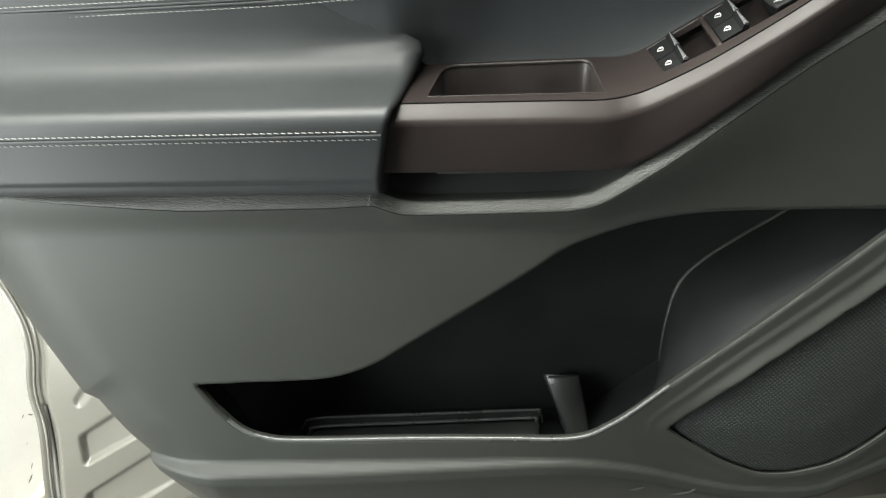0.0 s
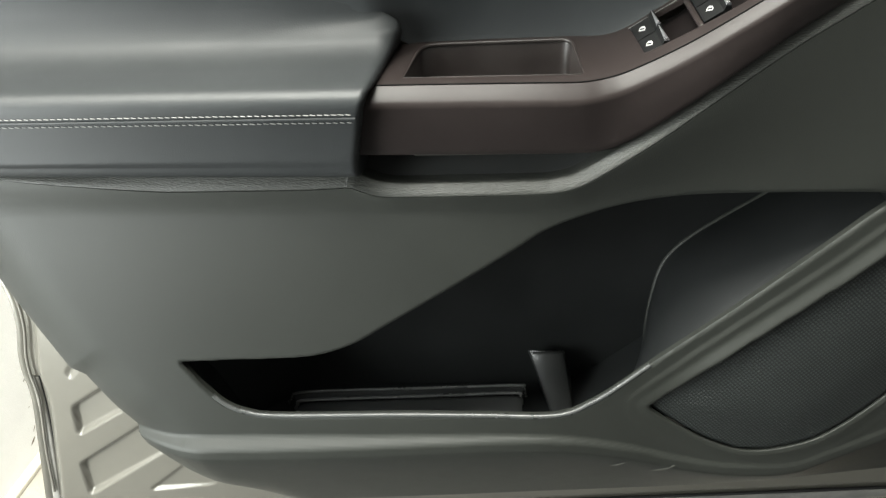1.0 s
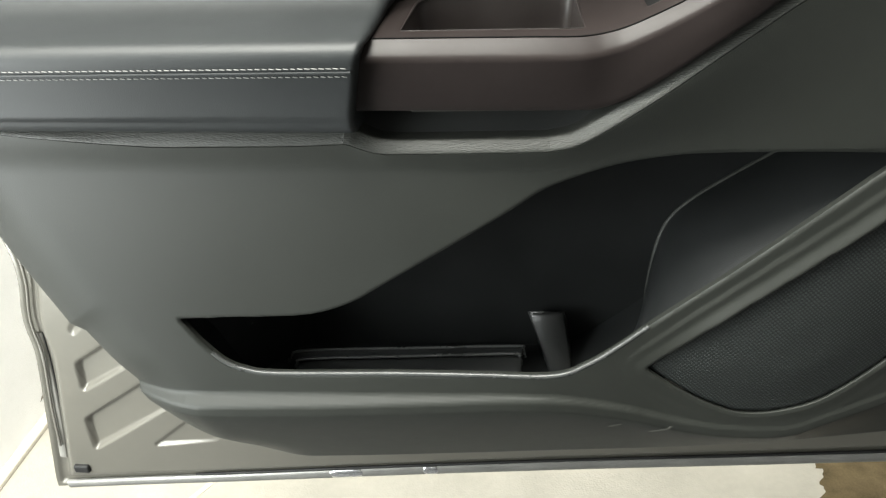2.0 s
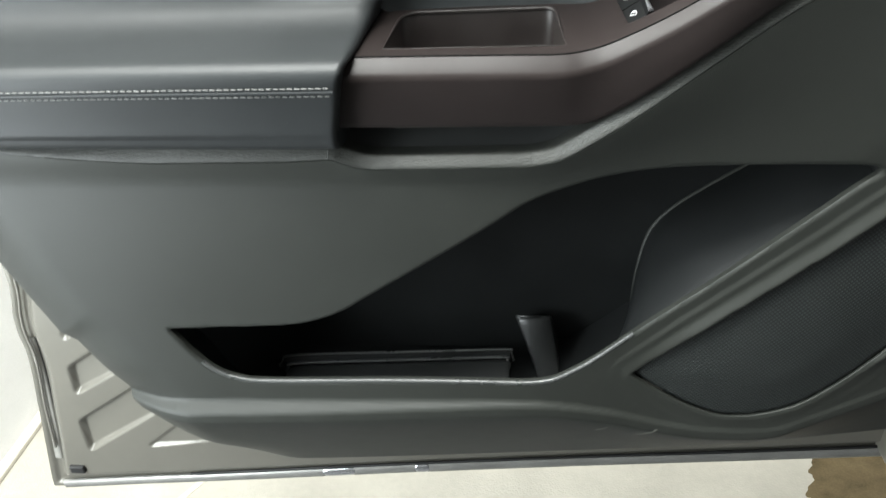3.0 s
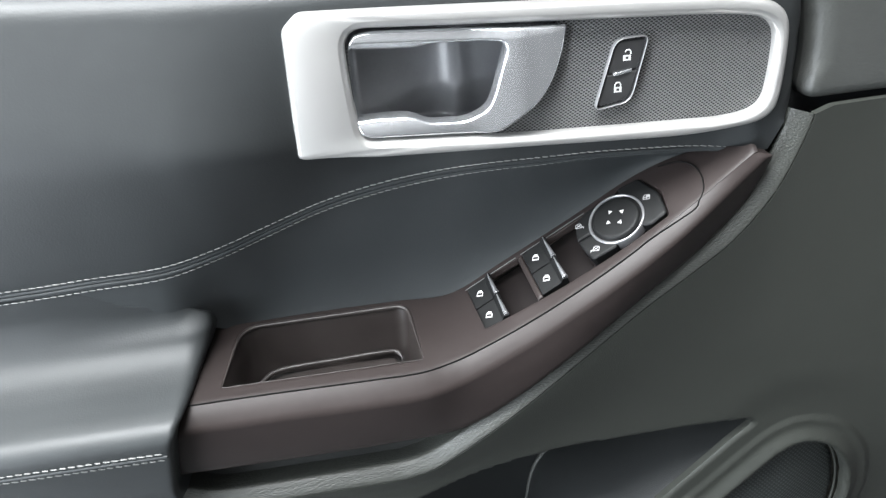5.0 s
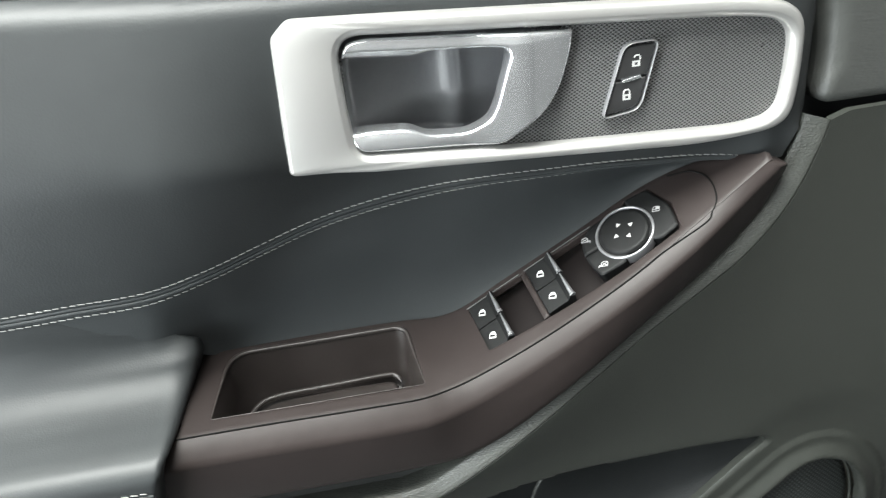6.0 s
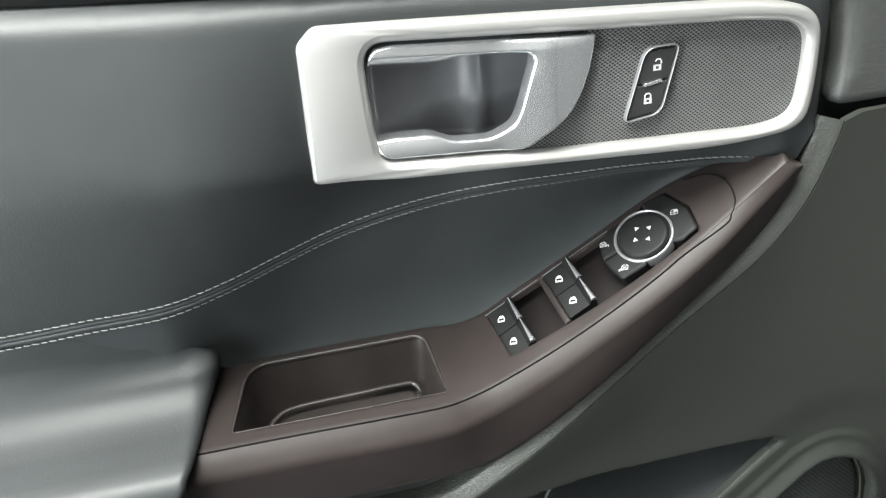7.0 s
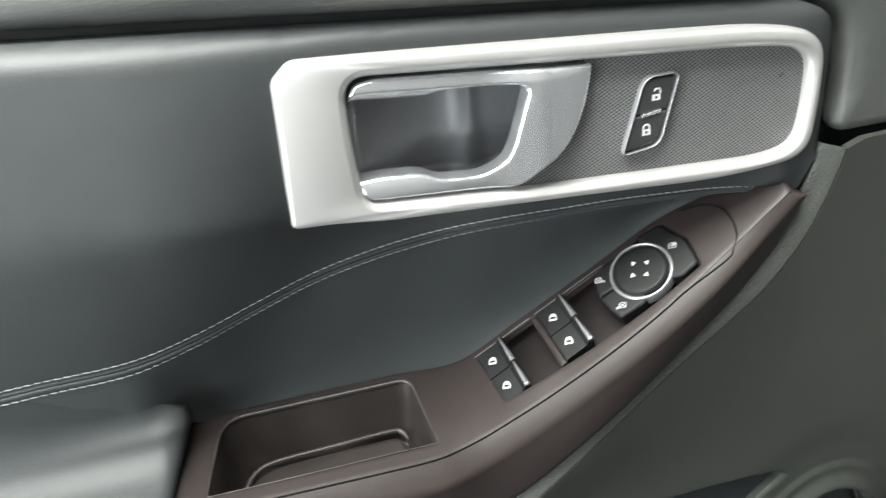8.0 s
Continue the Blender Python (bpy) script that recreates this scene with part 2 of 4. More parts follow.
def loft(name, rows, mat, parent, label="", wrap=False):
    """A skin over rows of equally many points."""
    rows = np.array(rows, float)
    m, n = rows.shape[:2]
    faces = [(i * n + j, i * n + (j + 1) % n, (i + 1) * n + (j + 1) % n, (i + 1) * n + j) for i in range(m - 1) for j in range(n if wrap else n - 1)]
    return mesh_object(name, rows.reshape(-1, 3), faces, mat, parent, label)


def ring_rows(curve, radius, seg=8, flat=1.0):
    c = np.array(curve, float)
    tan = np.gradient(c, axis=0)
    tan /= np.linalg.norm(tan, axis=1, keepdims=True) + 1e-12
    up = np.array([0.0, -1.0, 0.0])
    side = np.cross(tan, up)
    side /= np.linalg.norm(side, axis=1, keepdims=True) + 1e-12
    out = np.cross(side, tan)
    a = np.linspace(0, 2 * np.pi, seg, endpoint=False)
    r = np.broadcast_to(radius, (len(c),))[:, None, None]
    return c[:, None] + r * (np.cos(a)[None, :, None] * side[:, None] + flat * np.sin(a)[None, :, None] * out[:, None])


def tube(name, curve, radius, mat, parent, label="", seg=8, flat=1.0):
    return loft(name, ring_rows(curve, radius, seg, flat), mat, parent, label, wrap=True)


def along(curve, step, start=0.0):
    """Points and directions at even steps along a curve."""
    c = np.array(curve, float)
    s = np.r_[0, np.cumsum(np.linalg.norm(np.diff(c, axis=0), axis=1))]
    at = np.arange(start, s[-1], step)
    p = np.stack([np.interp(at, s, c[:, k]) for k in range(3)], 1)
    q = np.stack([np.interp(at + step * 0.3, s, c[:, k]) for k in range(3)], 1)
    d = q - p
    return p, d / (np.linalg.norm(d, axis=1, keepdims=True) + 1e-12)


def stitching(name, curve, pitch, length, width, mat, parent, slant=0.0, label=""):
    """A row of short plump threads laid along a curve."""
    verts, faces = [], []
    pts, ways = along(curve, pitch)
    for p, d in zip(pts, ways):
        up = np.array([0, -0.8, 0.6])
        side = np.cross(d, up)
        side /= np.linalg.norm(side)
        d = d + slant * side
        d /= np.linalg.norm(d)
        out = np.cross(side, d)
        n = len(verts)
        lean = 1 + 0.12 * random.uniform(-1, 1)
        for s, r in ((-0.5, 0.25), (-0.3, 1.0), (0.3, 1.0), (0.5, 0.25)):
            for a in range(5):
                ang = a * 2 * np.pi / 5
                verts.append(p + d * s * length * lean + width * r * (np.cos(ang) * side + 0.8 * np.sin(ang) * out))
        for k in range(3):
            faces += [(n + 5 * k + a, n + 5 * k + (a + 1) % 5, n + 5 * k + 5 + (a + 1) % 5, n + 5 * k + 5 + a) for a in range(5)]
    return mesh_object(name, verts, faces, mat, parent, label)


def slab(name, outline, frame_of, low, high, r, mat, parent, label="", h=0.001, crown=0.0):
    """A plate with rounded top edges in a local frame: frame_of(a, b, height) gives the places."""

    def place(u, v, e):
        return frame_of(u, v, high - fillet(e, r) + crown * np.minimum(e, 0.01))

    def down(q):
        return q - (frame_of(np.zeros(1), np.zeros(1), high) - frame_of(np.zeros(1), np.zeros(1), low))

    return sheet(name, outline, [], h, place, mat, parent, down, label)


def box_mesh(name, lo, hi, mat, parent=None, label="", bevel=0.0):
    bm = bmesh.new()
    bmesh.ops.create_cube(bm, size=1)
    lo, hi = Vector(lo), Vector(hi)
    for v in bm.verts:
        v.co = Vector([lo[k] + (v.co[k] + 0.5) * (hi[k] - lo[k]) for k in range(3)])
    if bevel:
        bmesh.ops.bevel(bm, geom=bm.edges[:], offset=bevel, segments=2, affect="EDGES", profile=0.5)
    me = bpy.data.meshes.new(name)
    bm.to_mesh(me)
    bm.free()
    me.materials.append(mat)
    ob = new(name, me)
    if parent is not None:
        ob.parent = parent
        ob.matrix_parent_inverse = Matrix.Translation(parent_place(parent)).inverted()
    return tagged(ob, label)


def rounded(pts, r, n=5):
    """A closed polygon with its corners rounded; r: one radius, or one for each corner."""
    p = np.array(pts, float)
    out = []
    for k in range(len(p)):
        a, b, c = p[k - 1], p[k], p[(k + 1) % len(p)]
        rr = r[k] if isinstance(r, (list, tuple)) else r
        ba, bc = a - b, c - b
        la, lc = np.linalg.norm(ba), np.linalg.norm(bc)
        q = min(rr, 0.48 * la, 0.48 * lc)
        s, e = b + ba / la * q, b + bc / lc * q
        for t in np.linspace(0, 1, n):
            out.append((1 - t) ** 2 * s + 2 * t * (1 - t) * b + t * t * e)
    return np.array(out)


def world_of(x, d, z):
    return np.stack(np.broadcast_arrays(x, -np.asarray(d), z), -1).astype(float)


def between(poly, anchors, counts):
    """A closed polygon resampled between anchor places, with a fixed count on each stretch."""
    p = np.array(poly, float)
    cuts = [int(np.argmin(np.hypot(*(p - np.array(a)).T))) for a in anchors]
    out = []
    for k, n in enumerate(counts):
        i, j = cuts[k], cuts[(k + 1) % len(cuts)]
        run = p[np.arange(i, j + 1 if j > i else j + 1 + len(p)) % len(p)]
        s = np.r_[0, np.cumsum(np.hypot(*np.diff(run, axis=0).T))]
        at = np.linspace(0, s[-1], n, endpoint=False)
        out.append(np.stack([np.interp(at, s, run[:, 0]), np.interp(at, s, run[:, 1])], 1))
    return np.vstack(out)


def shrink(poly, by):
    """A closed polygon moved inwards along its own normals."""
    p = np.array(poly, float)
    t = np.roll(p, -1, 0) - np.roll(p, 1, 0)
    n = np.stack([t[:, 1], -t[:, 0]], 1) / (np.hypot(t[:, 0], t[:, 1])[:, None] + 1e-12)
    area = (p[:, 0] * np.roll(p[:, 1], -1) - p[:, 1] * np.roll(p[:, 0], -1)).sum()
    return p + n * (by if area < 0 else -by)

# ---- the room ----
floor = box_mesh("floor", (-0.953, 0.10, -0.1), (1.6, 3.0, 0.0), CONCRETE)
tagged(floor, "smooth beige concrete floor with pale joints", "floor", kind="structure")
# Unseen floor, darkened to keep its reflection out of chrome and downward faces.
tagged(box_mesh("floor_2", (-0.953, -1.3, -0.1), (1.6, 0.10, -0.002), BOUNCE_CUT_FLOOR), "unseen floor before the door, dark to cut reflected light", "floor", kind="structure")
# Unseen closing ceiling; its grey holds down the bounce from overhead.
ceiling = box_mesh("ceiling", (-1.1, -1.42, 2.8), (1.72, 3.12, 2.9), CEILING_PAINT)
tagged(ceiling, "unseen closing ceiling, grey to cut bounced light", "ceiling", kind="structure")
wall = box_mesh("wall_west", (-1.1, -1.3, -0.1), (-0.953, 3.0, 2.8), PLASTER)
tagged(wall, "bright white painted wall with scuff marks", "wall", kind="structure")
# Unseen closing walls, kept dark so that little light bounces onto the door.
tagged(box_mesh("wall_north", (-1.1, 3.0, -0.1), (1.72, 3.12, 2.8), BOUNCE_CUT_WALL), "unseen closing wall, dark to cut bounced light", "wall", kind="structure")
# wall_east also stands in for the car body, shading the door's right side.
for name, lo, hi in (("wall_east", (0.75, -1.3, -0.1), (0.87, 0.05, 2.8)), ("wall_south", (-1.1, -1.42, -0.1), (0.87, -1.3, 2.8)), ("wall_southeast", (0.87, -0.07, -0.1), (1.72, 0.05, 2.8)), ("wall_northeast", (1.6, 0.05, -0.1), (1.72, 3.0, 2.8))):
    tagged(box_mesh(name, lo, hi, BOUNCE_CUT_WALL), "unseen closing wall, dark to cut bounced light", "wall", kind="structure")
skirting = box_mesh("baseboard", (-0.953, -1.3, 0.0), (-0.928, 3.0, 0.012), SKIRTING, bevel=0.003)
tagged(skirting, "low cream strip along the foot of the wall", "baseboard", kind="structure")

strip = [(-0.62, 0.212), (-0.55, 0.324), (-0.50, 0.404), (-0.2, 0.884), (0.5, 2.0)]
for (x0, y0), (x1, y1) in zip(strip[:-1], strip[1:]):
    side = np.array([-(y1 - y0), x1 - x0]) / np.hypot(x1 - x0, y1 - y0) * 0.006
    corners = [(x0 - side[0], y0 - side[1]), (x1 - side[0], y1 - side[1]), (x1 + side[0], y1 + side[1]), (x0 + side[0], y0 + side[1])]
    verts = [(x, y, z) for z in (0.0, 0.0012) for x, y in corners]
    mesh_object("joint_strip", verts, [(4, 5, 6, 7), (0, 1, 5, 4), (1, 2, 6, 5), (2, 3, 7, 6), (3, 0, 4, 7)], JOINT, floor, "pale filled joint in the concrete", smooth=False)
stain_edge = spline([(0.62, 0.36), (0.65, 0.45), (0.66, 0.52), (0.72, 0.58), (0.9, 0.6), (1.2, 0.55), (1.3, 0.3), (1.0, 0.1), (0.75, 0.15), (0.66, 0.25)], 12, True)
step = np.arange(len(stain_edge))
stain_edge += (0.007 * np.sin(step * 0.9) + 0.005 * np.sin(step * 2.3 + 1))[:, None] * np.array([1.0, 0.6])
sheet("wet_stain", stain_edge, [], 0.006, lambda u, v, e: np.stack([u, v, 0.0005 + 0.002 * np.minimum(e / 0.02, 1)], -1), WET, None)
tagged(bpy.data.objects["wet_stain"], "dark brown wet stain on the concrete floor", "stain")

# dark flecks where the wall paint is chipped
for y, z, length, lean in ((0.600, 0.178, 0.010, 0.4), (0.622, 0.166, 0.014, -0.7), (0.576, 0.066, 0.012, 0.9), (0.560, 0.045, 0.02, 0.5), (0.585, 0.118, 0.006, 0.2)):
    fleck = [(-0.9525 + 0.0004 * (k % 2), y + length * u, z + length * (lean * u + v)) for k, (u, v) in enumerate([(-0.5, 0.0), (-0.2, 0.16), (0.3, 0.1), (0.5, -0.05), (0.1, -0.2)])]
    mesh_object("paint_chip", fleck, [(0, 1, 2, 3, 4)], SKIRTING_CHIP, wall, "small dark chip in the paint", smooth=False)

# ---- the door: where its curves run (x, depth towards the cabin, z) ----
door = new("car_door")
door.location = (0.0, 0.07, 0.36)
tagged(door, "open front car door, grey trim, leather armrest, silver handle surround", "car door")

lip = rail([(-0.03, 0.092, 1.001), (-0.012, 0.091, 1.001), (0.04, 0.089, 1.0), (0.1, 0.088, 0.999), (0.131, 0.0865, 0.9982), (0.148, 0.0835, 0.9995), (0.165, 0.0815, 1.004), (0.197, 0.0815, 1.0190), (0.229, 0.0827, 1.0380), (0.261, 0.0818, 1.0582), (0.2945, 0.0776, 1.0805), (0.333, 0.0717, 1.1062)])
rear = rail([(-0.03, 0.030, 1.0133), (0.009, 0.030, 1.0133), (0.075, 0.0278, 1.0138), (0.123, 0.0275, 1.0138), (0.158, 0.0305, 1.0160), (0.1927, 0.0325, 1.0355), (0.2356, 0.0344, 1.0606), (0.2785, 0.0362, 1.0862), (0.310, 0.047, 1.1015), (0.333, 0.068, 1.1085)])
foot = rail([(-0.03, 0.093, 0.953), (-0.02, 0.0925, 0.953), (0.076, 0.09, 0.951), (0.12, 0.087, 0.9495), (0.145, 0.086, 0.9500), (0.165, 0.088, 0.9580), (0.19, 0.090, 0.9745), (0.225, 0.090, 1.0000), (0.261, 0.085, 1.0250), (0.298, 0.075, 1.0460), (0.318, 0.069, 1.0590), (0.335, 0.0665, 1.0770), (0.346, 0.0645, 1.0970)])
seam = rail([(-0.55, 0.058, 1.064), (-0.2, 0.057, 1.066), (-0.088, 0.055, 1.067), (-0.048, 0.055, 1.0685), (-0.007, 0.054, 1.0695), (0.025, 0.050, 1.0755), (0.055, 0.044, 1.0835), (0.087, 0.040, 1.0925), (0.121, 0.040, 1.0995), (0.154, 0.0405, 1.1035), (0.184, 0.044, 1.1060), (0.217, 0.0465, 1.1065), (0.247, 0.049, 1.1070), (0.28, 0.051, 1.1060), (0.313, 0.054, 1.1050), (0.336, 0.062, 1.103)])
ledge = spline([(-0.393, 0.953), (-0.35, 0.947), (-0.31, 0.943), (-0.262, 0.9395), (-0.179, 0.937), (-0.05, 0.937), (-0.028, 0.9365), (-0.017, 0.932), (-0.004, 0.9275), (0.02, 0.9265), (0.1, 0.927), (0.116, 0.928), (0.131, 0.932), (0.15, 0.944), (0.182, 0.9665), (0.216, 0.992), (0.261, 1.0235), (0.298, 1.0455), (0.318, 1.059), (0.335, 1.077), (0.345, 1.093), (0.354, 1.115), (0.357, 1.126)], 8)
pocket_top = [(-0.2, 0.758), (-0.153, 0.761), (-0.103, 0.7635), (-0.074, 0.768), (-0.044, 0.780), (-0.014, 0.800), (0.042, 0.838), (0.085, 0.867), (0.11, 0.8845), (0.135, 0.895), (0.166, 0.904), (0.198, 0.9085), (0.229, 0.9095), (0.283, 0.9085), (0.332, 0.9075), (0.352, 0.906)]
pocket_low = [(0.3585, 0.9015), (0.343, 0.888), (0.329, 0.874), (0.297, 0.843), (0.259, 0.807), (0.22, 0.772), (0.178, 0.736), (0.151, 0.716), (0.123, 0.704), (0.06, 0.703), (-0.014, 0.702), (-0.120, 0.6985), (-0.151, 0.702), (-0.170, 0.712), (-0.186, 0.732)]
pocket_edge = np.vstack([spline(pocket_top, 8), spline(pocket_low, 8)])
grille_edge = spline([(0.201, 0.709), (0.213, 0.6975), (0.229, 0.686), (0.245, 0.6755), (0.262, 0.667), (0.281, 0.6605), (0.303, 0.6605), (0.326, 0.666), (0.346, 0.6745), (0.368, 0.692), (0.392, 0.717), (0.414, 0.745), (0.428, 0.772), (0.435, 0.80), (0.4365, 0.822), (0.433, 0.843), (0.426, 0.860), (0.415, 0.8735), (0.402, 0.8805), (0.39, 0.8815), (0.378, 0.876), (0.36, 0.8595), (0.339, 0.8385), (0.311, 0.8125), (0.283, 0.787), (0.2645, 0.770), (0.225, 0.733), (0.206, 0.716)], 8, True)
ridge = rail([(-0.6, 0.660), (-0.25, 0.6635), (-0.208, 0.665), (-0.077, 0.670), (0.03, 0.6755), (0.09, 0.6785), (0.134, 0.677), (0.184, 0.666), (0.234, 0.650), (0.283, 0.643), (0.33, 0.646), (0.373, 0.667), (0.6, 0.78)])
trim_low = [(0.6, 0.640), (0.45, 0.611), (0.359, 0.594), (0.292, 0.584), (0.228, 0.576), (0.145, 0.568), (0.03, 0.557), (-0.06, 0.549), (-0.114, 0.545), (-0.155, 0.5425), (-0.188, 0.5440), (-0.216, 0.5520), (-0.236, 0.5680), (-0.246, 0.590), (-0.252, 0.614), (-0.260, 0.645), (-0.271, 0.668), (-0.286, 0.689), (-0.297, 0.709), (-0.306, 0.727)]
trim_rear = [(-0.319, 0.735), (-0.330, 0.768), (-0.343, 0.810), (-0.357, 0.862), (-0.374, 0.91), (-0.392, 0.953)]


def speaker_plane(x, z):
    return 0.067 - 0.02 * smooth01(0.3, 0.55, x) + 0 * z


ledge_z = lambda x: np.interp(x, ledge[:, 0], ledge[:, 1])


def trim_depth(x, z):
    """The depth of the lower trim's face, without its edges."""
    crown = 0.091 - 0.027 * smooth01(0.16, 0.42, x)
    middle = 0.083 - 0.015 * smooth01(0.02, 0.32, x)
    low = blend(0.076, speaker_plane(x, z), smooth01(0.1, 0.24, x))
    upper = blend(middle, crown, smooth01(0, 1, (z - 0.9) / np.maximum(ledge_z(x) - 0.9, 0.02)))
    d = np.where(z > 0.9, upper, blend(low, middle, smooth01(0.72, 0.9, z)))
    # the ridge above the foot of the panel, and the foot that curls back
    (zr,) = ridge(x)
    rise = np.interp(x, [-0.28, -0.2, -0.08, 0.07, 0.17, 0.3], [0.0050, 0.0090, 0.0080, 0.0048, 0.0034, 0.0010])
    d = d + 1.35 * rise * np.clip((zr + rise - z) / rise, 0, 1)
    low_z = np.interp(x, [-0.14, -0.06, 0.03, 0.145, 0.228, 0.292, 0.359, 0.6], [0.543, 0.549, 0.557, 0.568, 0.576, 0.584, 0.594, 0.640])
    d = d - (d - 0.03) * np.clip((zr - 0.010 - z) / (zr - 0.010 - low_z), 0, 1) ** 1.1
    return d


# ---- the door: metal shell ----
shell_low = [(-0.528, 0.360), (-0.399, 0.373), (-0.278, 0.386), (-0.051, 0.411), (0.158, 0.431), (0.357, 0.448), (0.517, 0.463), (0.62, 0.473)]
shell_edge = np.vstack([spline([(-0.52, 1.30), (-0.505, 1.0), (-0.478, 0.82), (-0.460, 0.745), (-0.461, 0.70), (-0.473, 0.655), (-0.477, 0.629), (-0.479, 0.589), (-0.496, 0.51), (-0.512, 0.438), (-0.526, 0.376)], 8), spline(shell_low, 6), np.array([(0.62, 1.30)])])
recesses = [[(-0.4255, 0.585), (-0.340, 0.640), (-0.325, 0.606), (-0.4305, 0.542)], [(-0.4425, 0.495), (-0.330, 0.571), (-0.295, 0.541), (-0.4455, 0.442)], [(-0.3645, 0.453), (-0.310, 0.498), (-0.255, 0.491), (-0.280, 0.466)], [(-0.4185, 0.635), (-0.4025, 0.654), (-0.385, 0.656), (-0.4155, 0.626)]]


def shell_place(x, z, e):
    d = -0.06 - 0.008 * smooth01(-0.3, 0.6, x) - 0.012 * smooth01(0.030, 0.016, e) + 0.004 * smooth01(0.010, 0.004, e)
    for r in recesses:
        er, _ = inset(np.stack([x, z], 1), rounded(r, 0.006))
        mid_x, mid_z = np.array(r).mean(0)
        deep = np.clip(0.6 + (-0.8 * (x - mid_x) + 0.5 * (z - mid_z)) / 0.09, 0.15, 1.0)
        size = min(1.0, np.ptp(np.array(r)[:, 1]) / 0.09)
        d = d - 0.0085 * size * deep * smooth01(-0.0015, 0.0025, er)
    return world_of(x, d, z)


sheet("door_shell", shell_edge, [], 0.0024, shell_place, PAINT, door, behind(0.03), "taupe metallic painted steel")
low_line = spline([(x + 0.018 * (x < -0.5), z + 0.010) for x, z in shell_low], 10)
flange_line = np.array([(x, 0.068 + 0.006 * smooth01(-0.3, 0.6, x), z - 0.004) for x, z in low_line])
tube("hem_flange", flange_line, 0.0075, HEM, door, "painted folded hem along the bottom edge", flat=0.5)
seal_line = np.array([(x, 0.064 + 0.006 * smooth01(-0.3, 0.6, x), z + 0.0085) for x, z in low_line if x > -0.33])
tube("bottom_seal", seal_line, 0.0018, RUBBER, door, "black rubber sealing strip")
side_line = np.array([(x + 0.011, 0.066, z) for x, z in spline([(-0.478, 0.82), (-0.460, 0.745), (-0.461, 0.70), (-0.473, 0.655), (-0.477, 0.629), (-0.479, 0.589), (-0.496, 0.51), (-0.508, 0.44)], 8)])
tube("side_seal", side_line, 0.0016, GREY_SEAL, door, "thin grey sealing strip along the rear edge")
strip_line = spline([(-0.4655, 0.622), (-0.4675, 0.60), (-0.472, 0.565), (-0.480, 0.52), (-0.489, 0.475), (-0.4985, 0.432), (-0.502, 0.415)], 8)
rows = []
for across, lift in ((-0.0065, 0.000), (-0.0060, 0.0015), (-0.004, 0.0025), (0.002, 0.0025), (0.0035, 0.0015), (0.004, 0.0)):
    rows.append([(x + across * 0.97, 0.0715 - lift, z - across * 0.2) for x, z in strip_line])
loft("edge_strip", rows, EDGE_GREY, door, "grey rubber strip along the rear edge")
tube("strip_groove", [(x + 0.0050, 0.0712, z) for x, z in strip_line], 0.0005, RUBBER, door, "dark groove beside the rubber strip", seg=6)
box_mesh("drain_plug", (-0.483, 0.055, 0.402), (-0.463, 0.068, 0.414), RUBBER, door, "small black rubber plug", bevel=0.002)

# Chrome strips added to imitate two white glints on the hem.
for x0, x1 in ((-0.150, -0.098), (-0.028, -0.006)):
    clip = np.array([[x] + [np.interp(x, flange_line[:, 0], flange_line[:, k]) for k in (1, 2)] for x in np.linspace(x0, x1, 9)])
    tube("hem_glint", clip + np.array([0, -0.0008, 0.0006]), 0.0070 * np.array([0.5, 0.9, 1, 1, 1, 1, 1, 0.9, 0.5]), CHROME, door, "chrome strip added for a glint on the bottom hem", flat=0.5)
box_mesh("front_flange", (0.507, 0.045, 0.478), (0.516, 0.085, 0.56), PAINT, door, "painted upright flange at the front corner", bevel=0.003)

for z in (0.62, 0.98):
    box_mesh("hinge", (0.60, 0.030, z), (0.752, 0.078, z + 0.05), PAINT, door, "painted steel hinge", bevel=0.006)

# ---- the door: lower trim, map pocket, speaker ----
ledge_width = lambda x: np.interp(x, [-0.6, -0.30, -0.17, -0.06, 0.01, 0.6], [0.003, 0.004, 0.0125, 0.0125, 0.0085, 0.0085]) + np.interp(x, [0.12, 0.2, 0.3, 0.36], [0.0, 0.001, 0.0015, 0.004])
way = np.gradient(ledge, axis=0)
way /= np.hypot(way[:, 0], way[:, 1])[:, None]
ledge_low = ledge + ledge_width(ledge[:, 0])[:, None] * np.stack([way[:, 1], -way[:, 0]], 1)
trim_edge = np.vstack([ledge_low, [(0.380, 1.1264), (0.6, 1.128)], spline(trim_low, 8), spline(trim_rear, 8)])
def trim_place(x, z, e):
    q = np.stack([x, z], 1)
    d = trim_depth(x, z)
    eo, _ = inset(q, grille_edge)
    ep, _ = inset(q, pocket_edge)
    out = np.maximum(-eo, 0)
    high = blend(0.14, 1.0, smooth01(0.70, 0.77, z))
    u = np.clip(out / np.clip(out + np.abs(ep), 0.012, 0.026), 0, 1)
    rim = np.interp(u, [0, 0.04, 0.09, 0.40, 0.46, 0.64, 0.70, 0.75, 0.80, 1], [0.0010, 0.0050, 0.0057, 0.0004, 0.0001, 0.0001, 0.0003, -0.0016, -0.0018, -0.0018]) * smooth01(0.060, 0.030, out)
    d = d + rim * high * (eo < 0) * smooth01(0.16, 0.20, x)
    d = d - fillet(np.abs(ep), 0.0020)
    left = inset(q, trim_outer)[0]
    d = d - 0.020 * (1 - np.clip(left / 0.07, 0, 1)) ** 2 * smooth01(-0.12, -0.22, x) - fillet(left, 0.003)
    return world_of(x, d, z)


trim_outer = np.vstack([[(0.9, 2.0), (0.9, 0.65)], spline(trim_low, 8), spline(trim_rear, 8), [(-0.6, 1.6), (-0.7, 2.0)]])


